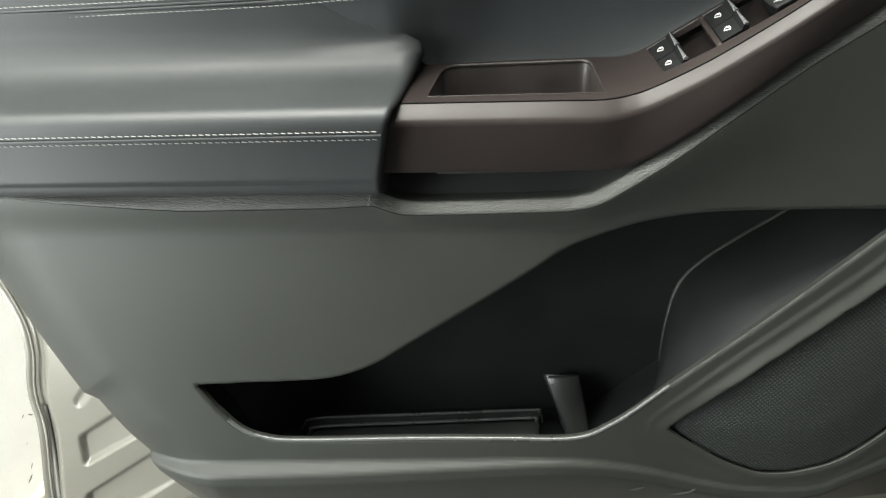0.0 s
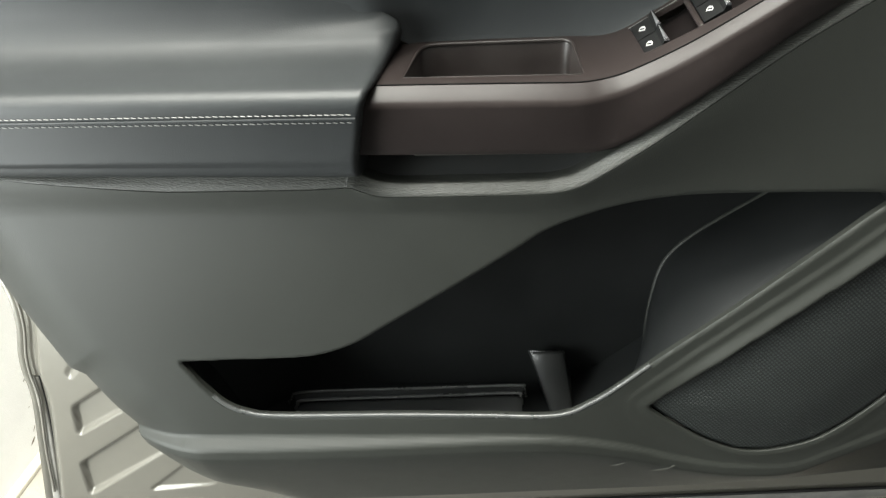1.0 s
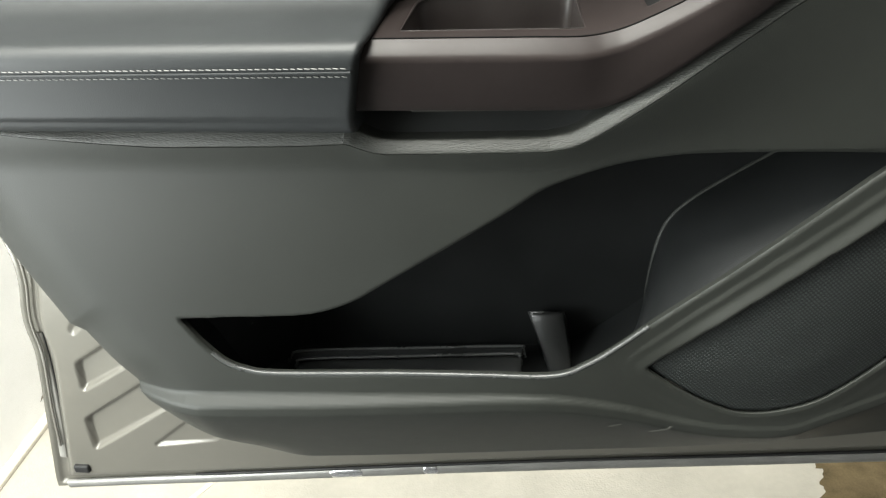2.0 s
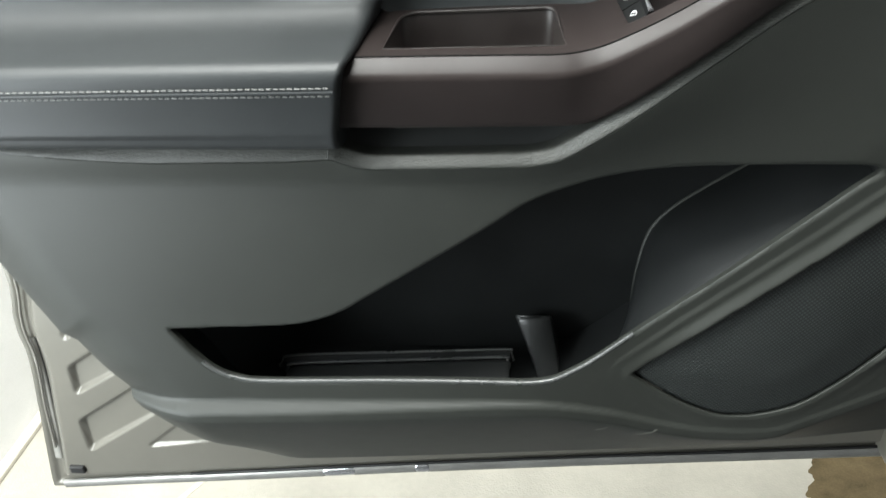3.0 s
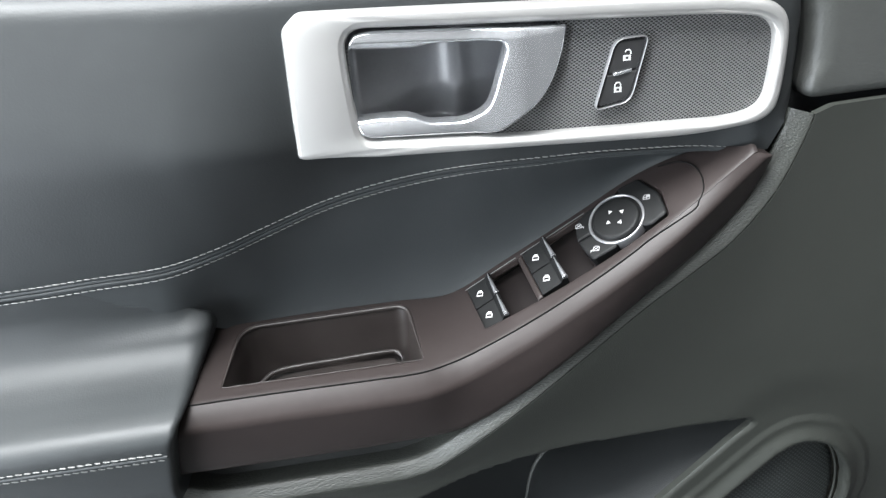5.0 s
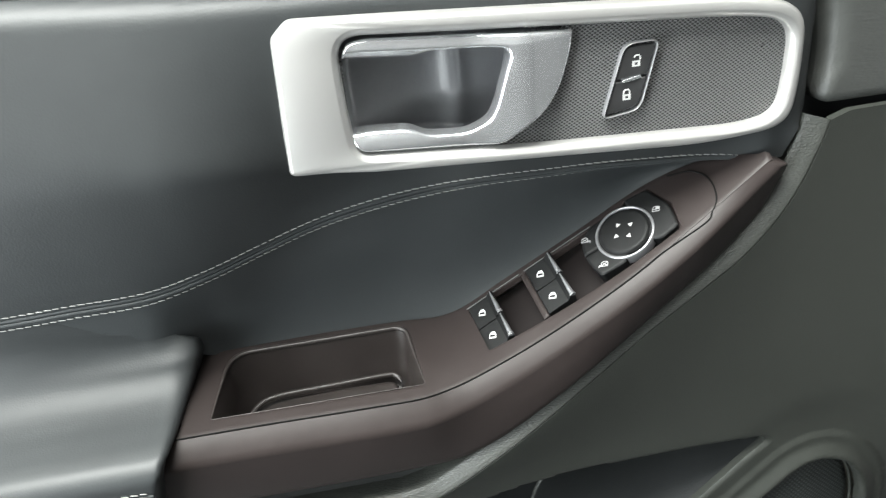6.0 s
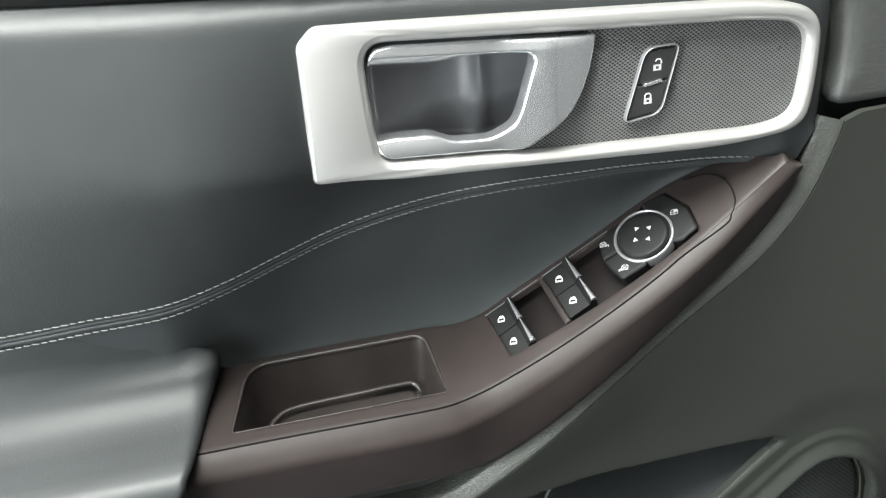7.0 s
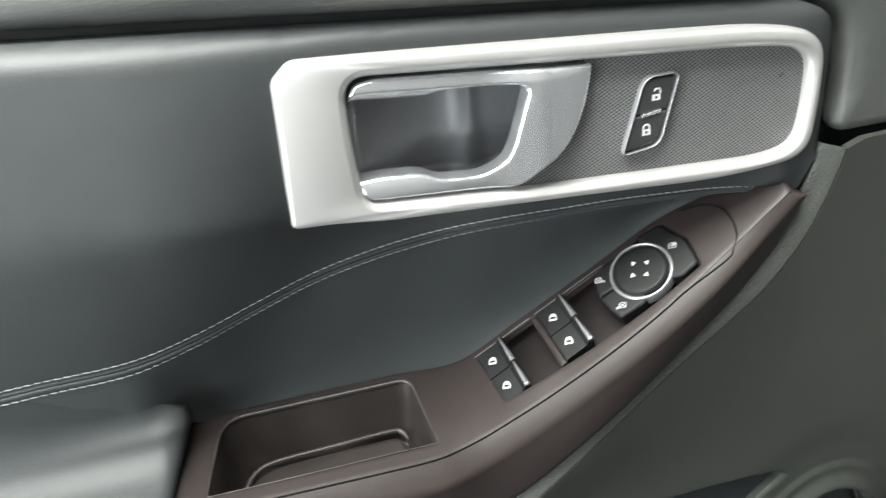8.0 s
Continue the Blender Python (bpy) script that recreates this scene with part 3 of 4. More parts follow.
def trim_back(q):
    """The panel's outer edge wraps back to the shell; the edges of its openings are thin."""
    r = q.copy()
    wraps = inset(q[:, [0, 2]], trim_outer)[0] < 0.002
    r[:, 1] = np.where(wraps, 0.05, q[:, 1] + 0.005)
    r[:, 0] += np.where(wraps & (q[:, 0] < -0.2), 0.012, 0)
    return r


lower_trim = sheet("lower_trim", trim_edge, [pocket_edge, grille_edge], 0.0021, trim_place, TRIM, door, trim_back, "grey moulded plastic panel")
# The ledge's lit look comes partly from its paler colour.
rows = []
for t, back in ((0.0, 0.0010), (0.05, 0.0002), (0.13, 0.0003), (0.4, 0.0021), (0.7, 0.0042), (0.9, 0.0057), (0.97, 0.0066), (1.0, 0.0085), (1.0, 0.03)):
    p = blend(ledge_low, ledge, t)
    rows.append(world_of(p[:, 0], trim_depth(ledge_low[:, 0], ledge_low[:, 1]) - back * (np.minimum(1, ledge_width(p[:, 0]) / 0.0085) if back < 0.02 else 1), p[:, 1]))
loft("grained_ledge", rows, LEDGE, lower_trim, "leather-grained ledge, coloured paler for the light on its slope")

for u0, w0, u1, w1 in ((0.172, 0.640, 0.184, 0.647), (0.209, 0.632, 0.228, 0.645)):
    t = np.linspace(0, 1, 8)
    p = trim_place(blend(u0, u1, t), blend(w0, w1, t), np.ones(8))
    tube("scuff_mark", p, 0.0022 * np.sin(np.pi * (0.08 + 0.84 * t)), SCUFF, lower_trim, "pale scuff mark", flat=0.15)
# The rim's paler colour carries the highlight along the pocket's lower edge.
rim_line = spline(pocket_low, 8)[44:-4]
rim_line = rim_line + 0.0002 * (rim_line - np.array([0.12, 0.80])) / np.hypot(*(rim_line - np.array([0.12, 0.80])).T)[:, None]
rim_line = trim_place(rim_line[:, 0], rim_line[:, 1], np.ones(len(rim_line))) - np.array([0, -0.0002, 0])
tube("pocket_rim", rim_line, 0.0021, HIGHLIGHT_EDGE, lower_trim, "thin rounded rim of the pocket")

# the pocket behind the opening
normal = np.roll(pocket_edge, -1, 0) - np.roll(pocket_edge, 1, 0)
normal = np.stack([-normal[:, 1], normal[:, 0]], 1)
normal /= np.linalg.norm(normal, axis=1, keepdims=True) + 1e-12
low_side = np.arange(len(pocket_edge)) >= len(spline(pocket_top, 8))
drop = np.where(low_side, 0.062 * smooth01(0.37, 0.33, pocket_edge[:, 0]) * smooth01(-0.19, -0.165, pocket_edge[:, 0]), 0.0)
face = trim_depth(pocket_edge[:, 0], pocket_edge[:, 1])
rows = []
for back, sink, grow in ((0.0040, 0.0, 0.0), (0.0065, 0.06, 0.0015), (0.0095, 0.5, 0.003), (0.0210, 1.0, 0.004), (None, 1.0, 0.0)):
    e2 = pocket_edge + grow * normal
    rows.append(world_of(e2[:, 0], -0.045 + 0 * face if back is None else face - back, e2[:, 1] - sink * drop))
map_pocket = loft("map_pocket", rows, POCKET, door, "deep black plastic map pocket", wrap=True)


def back_wall(x, z, e):
    return world_of(x, -0.045 + 0.09 * smooth01(-0.125, -0.198, x), z)


back_edge = np.array([(-0.22, 0.60), (0.40, 0.60), (0.40, 0.93), (-0.22, 0.93)])
sheet("back_wall", back_edge, [], 0.006, back_wall, POCKET, map_pocket, None, "black inner wall of the pocket")
# the bottle rest: a shelf that swells from the back wall to the speaker's rim
rest_back = spline([(0.214, 0.655), (0.2145, 0.690), (0.215, 0.718), (0.217, 0.744), (0.222, 0.775), (0.230, 0.794), (0.246, 0.812), (0.273, 0.833), (0.306, 0.856), (0.335, 0.878), (0.362, 0.900)], 8)
rest_front = spline([(0.178, 0.722), (0.192, 0.734), (0.204, 0.745), (0.215, 0.754), (0.235, 0.772), (0.256, 0.791), (0.272, 0.806), (0.288, 0.820), (0.312, 0.842), (0.338, 0.866), (0.362, 0.888)], 8)
swell = np.sin(np.linspace(0.15, np.pi * 0.9, len(rest_back)))[:, None] * np.array([-0.65, 0.76])
rows = []
for t in np.r_[0, 0.02, 0.05, 0.09, np.linspace(0.15, 1, 16)]:
    p = blend(rest_back, rest_front, t) + 0.011 * np.sin(np.pi * t) ** 0.7 * swell
    rows.append(world_of(p[:, 0], blend(-0.046, 0.059, t), p[:, 1]))
loft("bottle_rest", rows, POCKET, map_pocket, "swelling black bottle rest beside the speaker")
# Paler than the rest itself, to show the highlight on its rounded corner.
bead = rest_back + 0.0015 * swell
tube("rest_bead", world_of(bead[:, 0], -0.0425, bead[:, 1]), 0.0025, LEDGE, map_pocket, "raised line round the bottle rest, pale for its edge highlight", seg=6)


def step_frame(a, b, hgt):
    return np.stack(np.broadcast_arrays(a, b, hgt), -1).astype(float)


tray_back = spline([(-0.150, 0.004, 0.622), (-0.147, 0.011, 0.632), (-0.143, 0.0145, 0.642), (-0.126, 0.015, 0.6505), (-0.014, 0.015, 0.657), (0.086, 0.015, 0.6625), (0.095, 0.015, 0.660), (0.098, 0.013, 0.650)], 8)
tray_front = spline([(-0.142, -0.004, 0.622), (-0.138, 0.004, 0.631), (-0.135, 0.0075, 0.639), (-0.122, 0.008, 0.6455), (-0.014, 0.008, 0.6525), (0.084, 0.008, 0.6585), (0.092, 0.008, 0.656), (0.094, 0.006, 0.646)], 8)
slab("floor_step", rounded([(-0.134, -0.05), (0.094, -0.05), (0.094, 0.008), (-0.134, 0.008)], [0.002, 0.002, 0.004, 0.014]), lambda a, b, hgt: step_frame(a, b, hgt + 0.06 * (a + 0.118)), 0.636, 0.6445, 0.002, POCKET_LIFTED, map_pocket, h=0.003)
loft("floor_kerb", [tray_front, blend(tray_front, tray_back, 0.3) + np.array([0, 0, -0.001]), blend(tray_front, tray_back, 0.8), tray_back, tray_back + np.array([0, 0.004, -0.004])], POCKET, map_pocket, "low black kerb behind the pocket floor")
# Both beads are coloured pale for the thin highlights along their tops.
tube("floor_bead", tray_back + np.array([0, -0.0004, 0.0008]), 0.0015, HIGHLIGHT_EDGE, map_pocket, "raised bead behind the pocket floor", seg=6)
tube("floor_bead", tray_front + np.array([0, -0.0006, 0.0008]), 0.0017, HIGHLIGHT_EDGE, map_pocket, "raised bead along the pocket floor", seg=6)

rows = []
for z, x0, x1, front, back, xl in ((0.632, 0.1275, 0.1450, -0.008, 0.046, 0.113), (0.660, 0.1190, 0.1400, 0.004, 0.046, 0.108), (0.690, 0.1055, 0.1345, 0.0195, 0.032, 0.1005), (0.6945, 0.1045, 0.1335, 0.0220, 0.029, 0.0998), (0.6960, 0.1048, 0.1332, 0.0228, 0.0285, 0.1002), (0.6966, 0.1060, 0.1320, 0.0240, 0.0275, 0.1012)):
    rows.append([(x0, front, z), (x0 - 0.003, front + 0.004, z), (xl, back, z), (x1 + 0.002, back, z), (x1 + 0.001, front + 0.004, z), (x1, front, z)])
rows.append([(0.118, 0.0258, 0.6967)] * 6)
loft("divider", rows, POCKET_LIFTED, map_pocket, "upright black divider block", wrap=True)


def grille_place(x, z, e):
    return world_of(x, speaker_plane(x, z) - 0.002 + 0.004 * smooth01(0, 0.05, e) - fillet(e, 0.003), z)


speaker = sheet("speaker_grille", grille_edge + (grille_edge.mean(0) - grille_edge) * 0.004, [], 0.003, grille_place, GRILLE, door, behind(0.01), "black speaker grille, dots coloured pale as lit bumps")
rim = np.array([(x, -speaker_plane(x, z) + 0.0008, z) for x, z in grille_edge])
tube("grille_rim", np.vstack([rim, rim[:2]]), 0.0012, TRIM, speaker, "thin raised rim", seg=6)

# ---- the door: armrest ----
def insert_line(x):
    """The insert from its foot to the seam, at one x."""
    (ds, zs) = seam(x)
    to_plate = smooth01(-0.015, 0.022, x)
    far = 1 - np.clip((x + 0.55) / 0.55, 0, 1)
    (dr, zr) = rear(max(x, -0.02))
    d0, z0 = blend(0.0470 + 0.012 * far, dr - 0.001, to_plate), blend(1.030 + 0.008 * far, zr - 0.003, to_plate)
    line = []
    for t in np.linspace(0, 1, 26):
        sag = 0.011 * np.sin(np.pi * t) ** 0.8 * blend(1.0, 0.75, to_plate) * (1 - smooth01(0.27, 0.335, x)) * smooth01(-0.01, 0.07, x)
        line.append((x, -(blend(d0, ds, t**1.4) - sag), blend(z0, zs, t)))
    return line


# leather pad, with a rounded nose and a crease where it meets the insert
PAD = [(0.055, 0.934), (0.080, 0.935), (0.093, 0.9365), (0.101, 0.941), (0.1045, 0.949), (0.108, 0.965), (0.1125, 0.982), (0.1155, 0.992), (0.1152, 0.9985), (0.1105, 1.0035), (0.103, 1.0062), (0.092, 1.0085), (0.08, 1.0112), (0.069, 1.0155), (0.060, 1.0220), (0.0545, 1.0295), (0.0515, 1.0365), (0.0503, 1.0430), (0.0506, 1.0490), (0.0518, 1.0560), (0.0530, 1.0620)]
pad_profile = spline(PAD, 5)
rows = []
for x in np.r_[np.linspace(-0.40, -0.03, 60), np.linspace(-0.028, 0.018, 30)]:
    t = np.clip((x + 0.55) / 0.55, 0, 1)
    d = pad_profile[:, 0] + 0.012 * (1 - t) * (pad_profile[:, 1] > 0.95)
    z = pad_profile[:, 1] + 0.008 * (1 - t)
    end = np.interp(z, [0.93, 0.953, 0.99, 1.003, 1.01, 1.02, 1.03, 1.036, 1.042, 1.05, 1.07], [-0.0200, -0.0185, -0.0100, -0.0058, -0.0008, 0.0050, 0.0095, 0.0085, -0.002, -0.03, -0.06])
    xx = np.minimum(x, end)
    soft = blend(0.004, 0.014, smooth01(1.000, 1.028, z))
    s = np.clip((x - (end - soft)) / soft, 0, 1.0)
    over = np.maximum(x - end, 0)
    bow = 1 - np.sqrt(np.maximum(1 - s * s, 0))
    on_top = smooth01(0.995, 1.012, z) * smooth01(1.064, 1.04, z)
    d = d - blend(0.003, 0.007, smooth01(1.012, 1.03, z)) * bow - 2.5 * over
    z = z - on_top * 0.004 * bow - 0.6 * on_top * over
    line = np.array(insert_line(x))
    join = smooth01(-0.090, -0.012, x) * smooth01(1.026, 1.043, z)
    d = blend(d, np.interp(z, line[:, 2], -line[:, 1]) - 0.0006 * smooth01(-0.03, 0.0, x), join)
    rows.append(world_of(xx, d, z))
pad = loft("armrest_pad", rows, LEATHER, door, "slate grey stitched leather armrest pad")


def pad_point(x, zt):
    t = np.clip((x + 0.55) / 0.55, 0, 1)
    d = np.interp(zt, pad_profile[:45, 1], pad_profile[:45, 0])
    return (x, -(d + 0.012 * (1 - t)) - 0.0004, zt + 0.008 * (1 - t))


for zt in (0.9895, 0.9835):
    stitching("stitching", [pad_point(x, zt) for x in np.linspace(-0.395, -0.0145, 60)], 0.0046, 0.0038, 0.00036, THREAD, pad, 0.12, "pale grey thread stitches")
tube("seam_piping", [pad_point(x, 0.9865) for x in np.linspace(-0.395, -0.0135, 60)], 0.0011, LEATHER_DARK, pad, "dark seam between two stitched edges", seg=6)

# brown-black armrest: front body and top plate
rows = []
stations = np.r_[np.linspace(-0.018, 0.13, 34), np.linspace(0.134, 0.335, 64)]
for x in stations:
    tip = smooth01(0.285, 0.335, x)
    xf = x + 0.010 * tip
    (dl, zl), (dr, zr), (df, zf) = lip(x), rear(x), foot(xf)
    r = blend(float(np.interp(x, [0.12, 0.22], [0.021, 0.0165])), 0.004, tip)
    first, face = np.array([dl, zl]), np.array([df, zf])
    crease = first + r * np.array([0.52, -0.52])
    section = []
    for a in np.linspace(0, 0.78, 8):
        section.append(tuple(blend(first, crease, a) + 0.0004 * (r / 0.021) * np.sin(np.pi * a) * np.array([0.57, 0.82])))
    nose = crease + (face - crease) / np.linalg.norm(face - crease) * 0.16 * r
    start = np.array(section[-1])
    for a in np.linspace(0.15, 1, 6):
        section.append(tuple((1 - a) ** 2 * start + 2 * a * (1 - a) * crease + a * a * nose))
    for a in np.linspace(0.12, 1, 8):
        section.append(tuple(nose + (face - nose) * a + np.array([0.0008 * np.sin(np.pi * a) * (1 - tip), 0])))
    section += [(df - 0.001, zf - 0.0008), (df - 0.004, zf - 0.0012), (df - 0.03, zf + 0.002)]
    rows.append([(x + 0.010 * tip * min(1.0, k / 18), -d, z) for k, (d, z) in enumerate(section)])
rows.append([(x + 0.0005, y + 0.0015, z) for x, y, z in rows[-1]])
rows.append([(x + 0.0005, y + 0.03, z) for x, y, z in rows[-2]])
armrest = loft("armrest_body", rows, BROWN, door, "brown-black plastic armrest and pull handle")


def plate_width(x):
    (dl, zl), (dr, zr) = lip(x), rear(x)
    return np.hypot(dl - dr, zl - zr)


def plate_place(x, w, e):
    (dl, zl), (dr, zr) = lip(x), rear(x)
    t = w / np.maximum(plate_width(x), 1e-4)
    return world_of(x, blend(dl, dr, t), blend(zl, zr, t) - fillet(e, 0.0003) + 0.0002)


xs = np.linspace(-0.018, 0.335, 70)
plate_edge = np.vstack([np.stack([xs, 0.0004 + 0 * xs], 1), np.stack([xs[::-1], plate_width(xs[::-1]) + 0.001], 1)])
cup_edge = rounded([(0.0145, 0.0100), (0.0225, 0.0575), (0.1285, 0.0575), (0.1345, 0.0100)], [0.002, 0.013, 0.009, 0.002], 7)
SW, E1, E2 = np.array([0.1959, -0.0521, 1.0281]), np.array([0.8580, -0.0369, 0.5123]), np.array([-0.1532, 0.9336, 0.3238])
EN = np.cross(E1, E2)


def bank(a, b, hgt):
    a, b, hgt = np.broadcast_arrays(a, b, hgt)
    return SW + a[..., None] * E1 + b[..., None] * E2 + hgt[..., None] * EN


def bank_uv(a, b):
    """A place on the switch bank as a place (x, w) of the top plate."""
    p = bank(np.array(a), np.array(b), np.array(0.0))
    (dl, zl), (dr, zr) = lip(p[0]), rear(p[0])
    way = np.array([dr - dl, zr - zl])
    return p[0], float(np.dot([-p[1] - dl, p[2] - zl], way) / np.linalg.norm(way))


bank_hole = np.array([bank_uv(a, b) for a, b in rounded([(-0.0290, -0.0182), (0.0995, -0.0186), (0.1045, 0.0), (0.0995, 0.0184), (0.0845, 0.0200), (0.0838, 0.0184), (-0.0290, 0.0182)], 0.0012, 3)])
top_plate = sheet("top_plate", plate_edge, [cup_edge, bank_hole], 0.0014, plate_place, BROWN, armrest, lambda q: q + np.array([0, 0.0, -0.004]), "brown-black satin plastic top plate")

# the grip cup
cup_rows = []
for depth, draw in ((0.0, -0.008), (0.0004, 0.0), (0.002, 0.010), (0.02, 0.030), (0.036, 0.055), (0.042, 0.12)):
    c = cup_edge + (cup_edge.mean(0) - cup_edge) * draw
    p = plate_place(c[:, 0], c[:, 1], np.full(len(c), 1.0))
    p[:, 2] -= depth
    cup_rows.append(p)
floor_row = cup_rows[-1] * 0.02 + 0.98 * cup_rows[-1].mean(0)
cup_rows.append(floor_row)
cup = loft("grip_cup", cup_rows, CUP, armrest, "deep brown-black grip cup", wrap=True)
rim_line = plate_place(cup_edge[:, 0], cup_edge[:, 1], np.ones(len(cup_edge))) - np.array([0, 0, 0.0002])
rim_size = np.interp(cup_edge[:, 1], [0.012, 0.03, 0.055], [0.0003, 0.0008, 0.0015])
tube("cup_rim", np.vstack([rim_line, rim_line[:2]]), np.r_[rim_size, rim_size[:2]], CUP, cup, "rounded rim of the cup", seg=8)
slab("cup_step", rounded([(0.028, 0.0), (0.028, 0.043), (0.120, 0.043), (0.120, 0.0)], [0.001, 0.012, 0.008, 0.001]), lambda a, b, hgt: step_frame(a, -0.080 + b, hgt), 0.955, 0.979, 0.003, CUP, cup, h=0.0016)
bead_line = spline([(0.0265, -0.068, 0.974), (0.0285, -0.058, 0.979), (0.034, -0.048, 0.9825), (0.046, -0.0425, 0.984), (0.08, -0.039, 0.983), (0.112, -0.036, 0.982), (0.119, -0.037, 0.981), (0.122, -0.042, 0.979)], 8)
tube("cup_bead", bead_line, 0.0017 * np.minimum(1, 0.25 + np.minimum(np.arange(len(bead_line)), np.arange(len(bead_line))[::-1]) / 8), CUP, cup, "rounded bead along the cup floor")

# the slot below the pull handle
slot_rows = []
for x in np.linspace(-0.035, 0.175, 40):
    zb, zt = np.interp(x, ledge[:, 0], ledge[:, 1]) - 0.006, 0.958 + 0.35 * max(0.0, x - 0.14)
    slot_rows.append([(x, -blend(0.080, 0.046, np.sin(t * np.pi / 2) ** 0.7), blend(zb, zt + 0.004, t)) for t in np.linspace(0, 1, 10)])
loft("pull_slot", slot_rows, POCKET_LIFTED, door, "dark finger slot under the pull handle")
box_mesh("grip_strip", (0.018, -0.083, 0.9470), (0.108, -0.070, 0.9505), TRIM, armrest, "grey plastic strip inside the grip", bevel=0.0012)

# ---- the door: window switches and mirror control ----
sheet("switch_well", rounded([(-0.031, -0.0205), (0.107, -0.0205), (0.107, 0.0215), (-0.031, 0.0215)], 0.001, 3), [], 0.003, lambda u, v, e: bank(u, v, -0.0115 + 0 * e), DARK_WELL, top_plate, None, "recessed well under the window switches")


def icon_window(a, b, s):
    """A small printed side window."""
    pts = [(-0.5, -0.45), (0.5, -0.45), (0.5, 0.05), (0.2, 0.5), (-0.25, 0.5), (-0.5, 0.1)]
    slit = [(-0.36, -0.24), (0.36, -0.24), (0.36, 0.06), (-0.36, 0.06)]
    turned = lambda poly: [(a + s * (0.88 * u + 0.48 * v), b + s * (0.88 * v - 0.48 * u)) for u, v in poly]
    return [turned(pts)], [turned(slit)]


def window_switch(a0, a1, b0, b1):
    """One rocker: a sloped key with a ridge, a bright tip, a bar for the ridge's highlight and a printed mark."""

    def block(name, prof, lo_b, hi_b, mat, parent, label=""):
        n = len(prof)
        verts = [bank(np.array(a), np.array(b), np.array(hh)) for b in (lo_b, hi_b) for a, hh in prof]
        faces = [(k, (k + 1) % n, n + (k + 1) % n, n + k) for k in range(n)] + [tuple(range(n))[::-1], tuple(range(n, 2 * n))]
        return mesh_object(name, verts, faces, mat, parent, label, smooth=False)

    key = block("window_switch", [(a0, -0.008), (a0, 0.0004), (a0 + 0.0006, 0.0010), (a1 - 0.0045, 0.0014), (a1 - 0.0018, 0.0042), (a1 - 0.0004, 0.0046), (a1 + 0.0008, 0.0030), (a1 - 0.002, -0.008)], b0, b1, BUTTON, door, "black rocker switch for a window")
    # A pale bar on the ridge imitates the bevel's highlight.
    rows = []
    for b, w, up in ((b0 + 0.0012, 0.0013, 0.0), (b0 + 0.006, 0.0011, 0.0), (b0 + 0.011, 0.0008, 0.0), (b1 - 0.0004, 0.0004, -0.0002)):
        rows.append([bank(np.array(a1 - 0.0006 + w * c), np.array(b), np.array(0.0042 + up + 0.0009 * r)) for c, r in ((-1, 0.0), (-0.6, 0.8), (0.0, 1.0), (0.7, 0.6), (1.1, -0.8))])
    loft("ridge_highlight", rows, GREY_METAL, key, "tapering pale bar added for the highlight on the key's ridge")
    block("switch_tip", [(a1 - 0.0021, 0.0040), (a1 - 0.0012, 0.0051), (a1 + 0.0004, 0.0050), (a1 + 0.0012, 0.0036), (a1 + 0.0004, 0.0022)], b0 - 0.0001, b0 + 0.0014, CHROME, key, "bright chrome tip")
    am, bmid = blend(a0, a1, 0.40), blend(b0, b1, 0.5)
    (pane,), (slit,) = icon_window(am, bmid, 0.0045)
    verts = [bank(np.array(a), np.array(b), np.array(hh)) for poly, hh in ((pane, 0.00165), (slit, 0.00180)) for a, b in poly]
    mesh_object("window_mark", verts, [tuple(range(6)), tuple(range(6, 10))], [WHITE_INK, BUTTON], key, "white printed window", smooth=False, slots=[0, 1])


for a0, a1 in ((-0.0286, -0.0104), (0.0135, 0.0316)):
    for b0, b1 in ((0.0003, 0.0175), (-0.0176, -0.0003)):
        window_switch(a0, a1, b0, b1)
# Pale tubes laid where the upper edge of the well catches light.
for lo_a, hi_a in ((-0.0295, 0.0092), (0.0128, 0.0600)):
    tube("well_highlight", [tuple(bank(np.array(a), np.array(0.0184), np.array(0.0006))) for a in np.linspace(lo_a, hi_a, 10)], 0.00042, HIGHLIGHT_EDGE, armrest, "pale line added for the highlight on the switch well's edge", seg=6)
slab("well_bridge", [(0.0095, -0.018), (0.0132, -0.018), (0.0132, 0.018), (0.0095, 0.018)], bank, -0.0085, 0.0002, 0.0008, BROWN, armrest)

KNOB = (0.0745, 0.0)
circle = lambda r, n=40: [(KNOB[0] + r * math.cos(t), KNOB[1] + r * math.sin(t)) for t in np.linspace(0, 2 * np.pi, n, endpoint=False)]
wing = rounded([(0.083, 0.0), (0.0845, 0.0195), (0.0985, 0.0172), (0.1035, 0.0), (0.1005, -0.0158), (0.0890, -0.0174), (0.0840, -0.0135)], 0.002, 4)
fold_key = slab("mirror_fold_key", wing, bank, -0.008, 0.0022, 0.0009, BUTTON, door, "black key of the mirror control")
def key_split(a):
    return 0.0012 - 0.06 * (a - 0.048)


upper_key = rounded([(0.0755, 0.0165), (0.0617, 0.0177), (0.0540, 0.0148), (0.0497, 0.0085), (0.0480, key_split(0.048) + 0.0002), (0.0755, key_split(0.0755) + 0.0002)], [0.001, 0.001, 0.004, 0.004, 0.0004, 0.0004], 4)
lower_key = rounded([(0.0755, key_split(0.0755) - 0.0002), (0.0480, key_split(0.048) - 0.0002), (0.0483, -0.0080), (0.0505, -0.0164), (0.0660, -0.0172), (0.0690, -0.0130)], [0.0004, 0.0004, 0.004, 0.002, 0.0015, 0.001], 4)
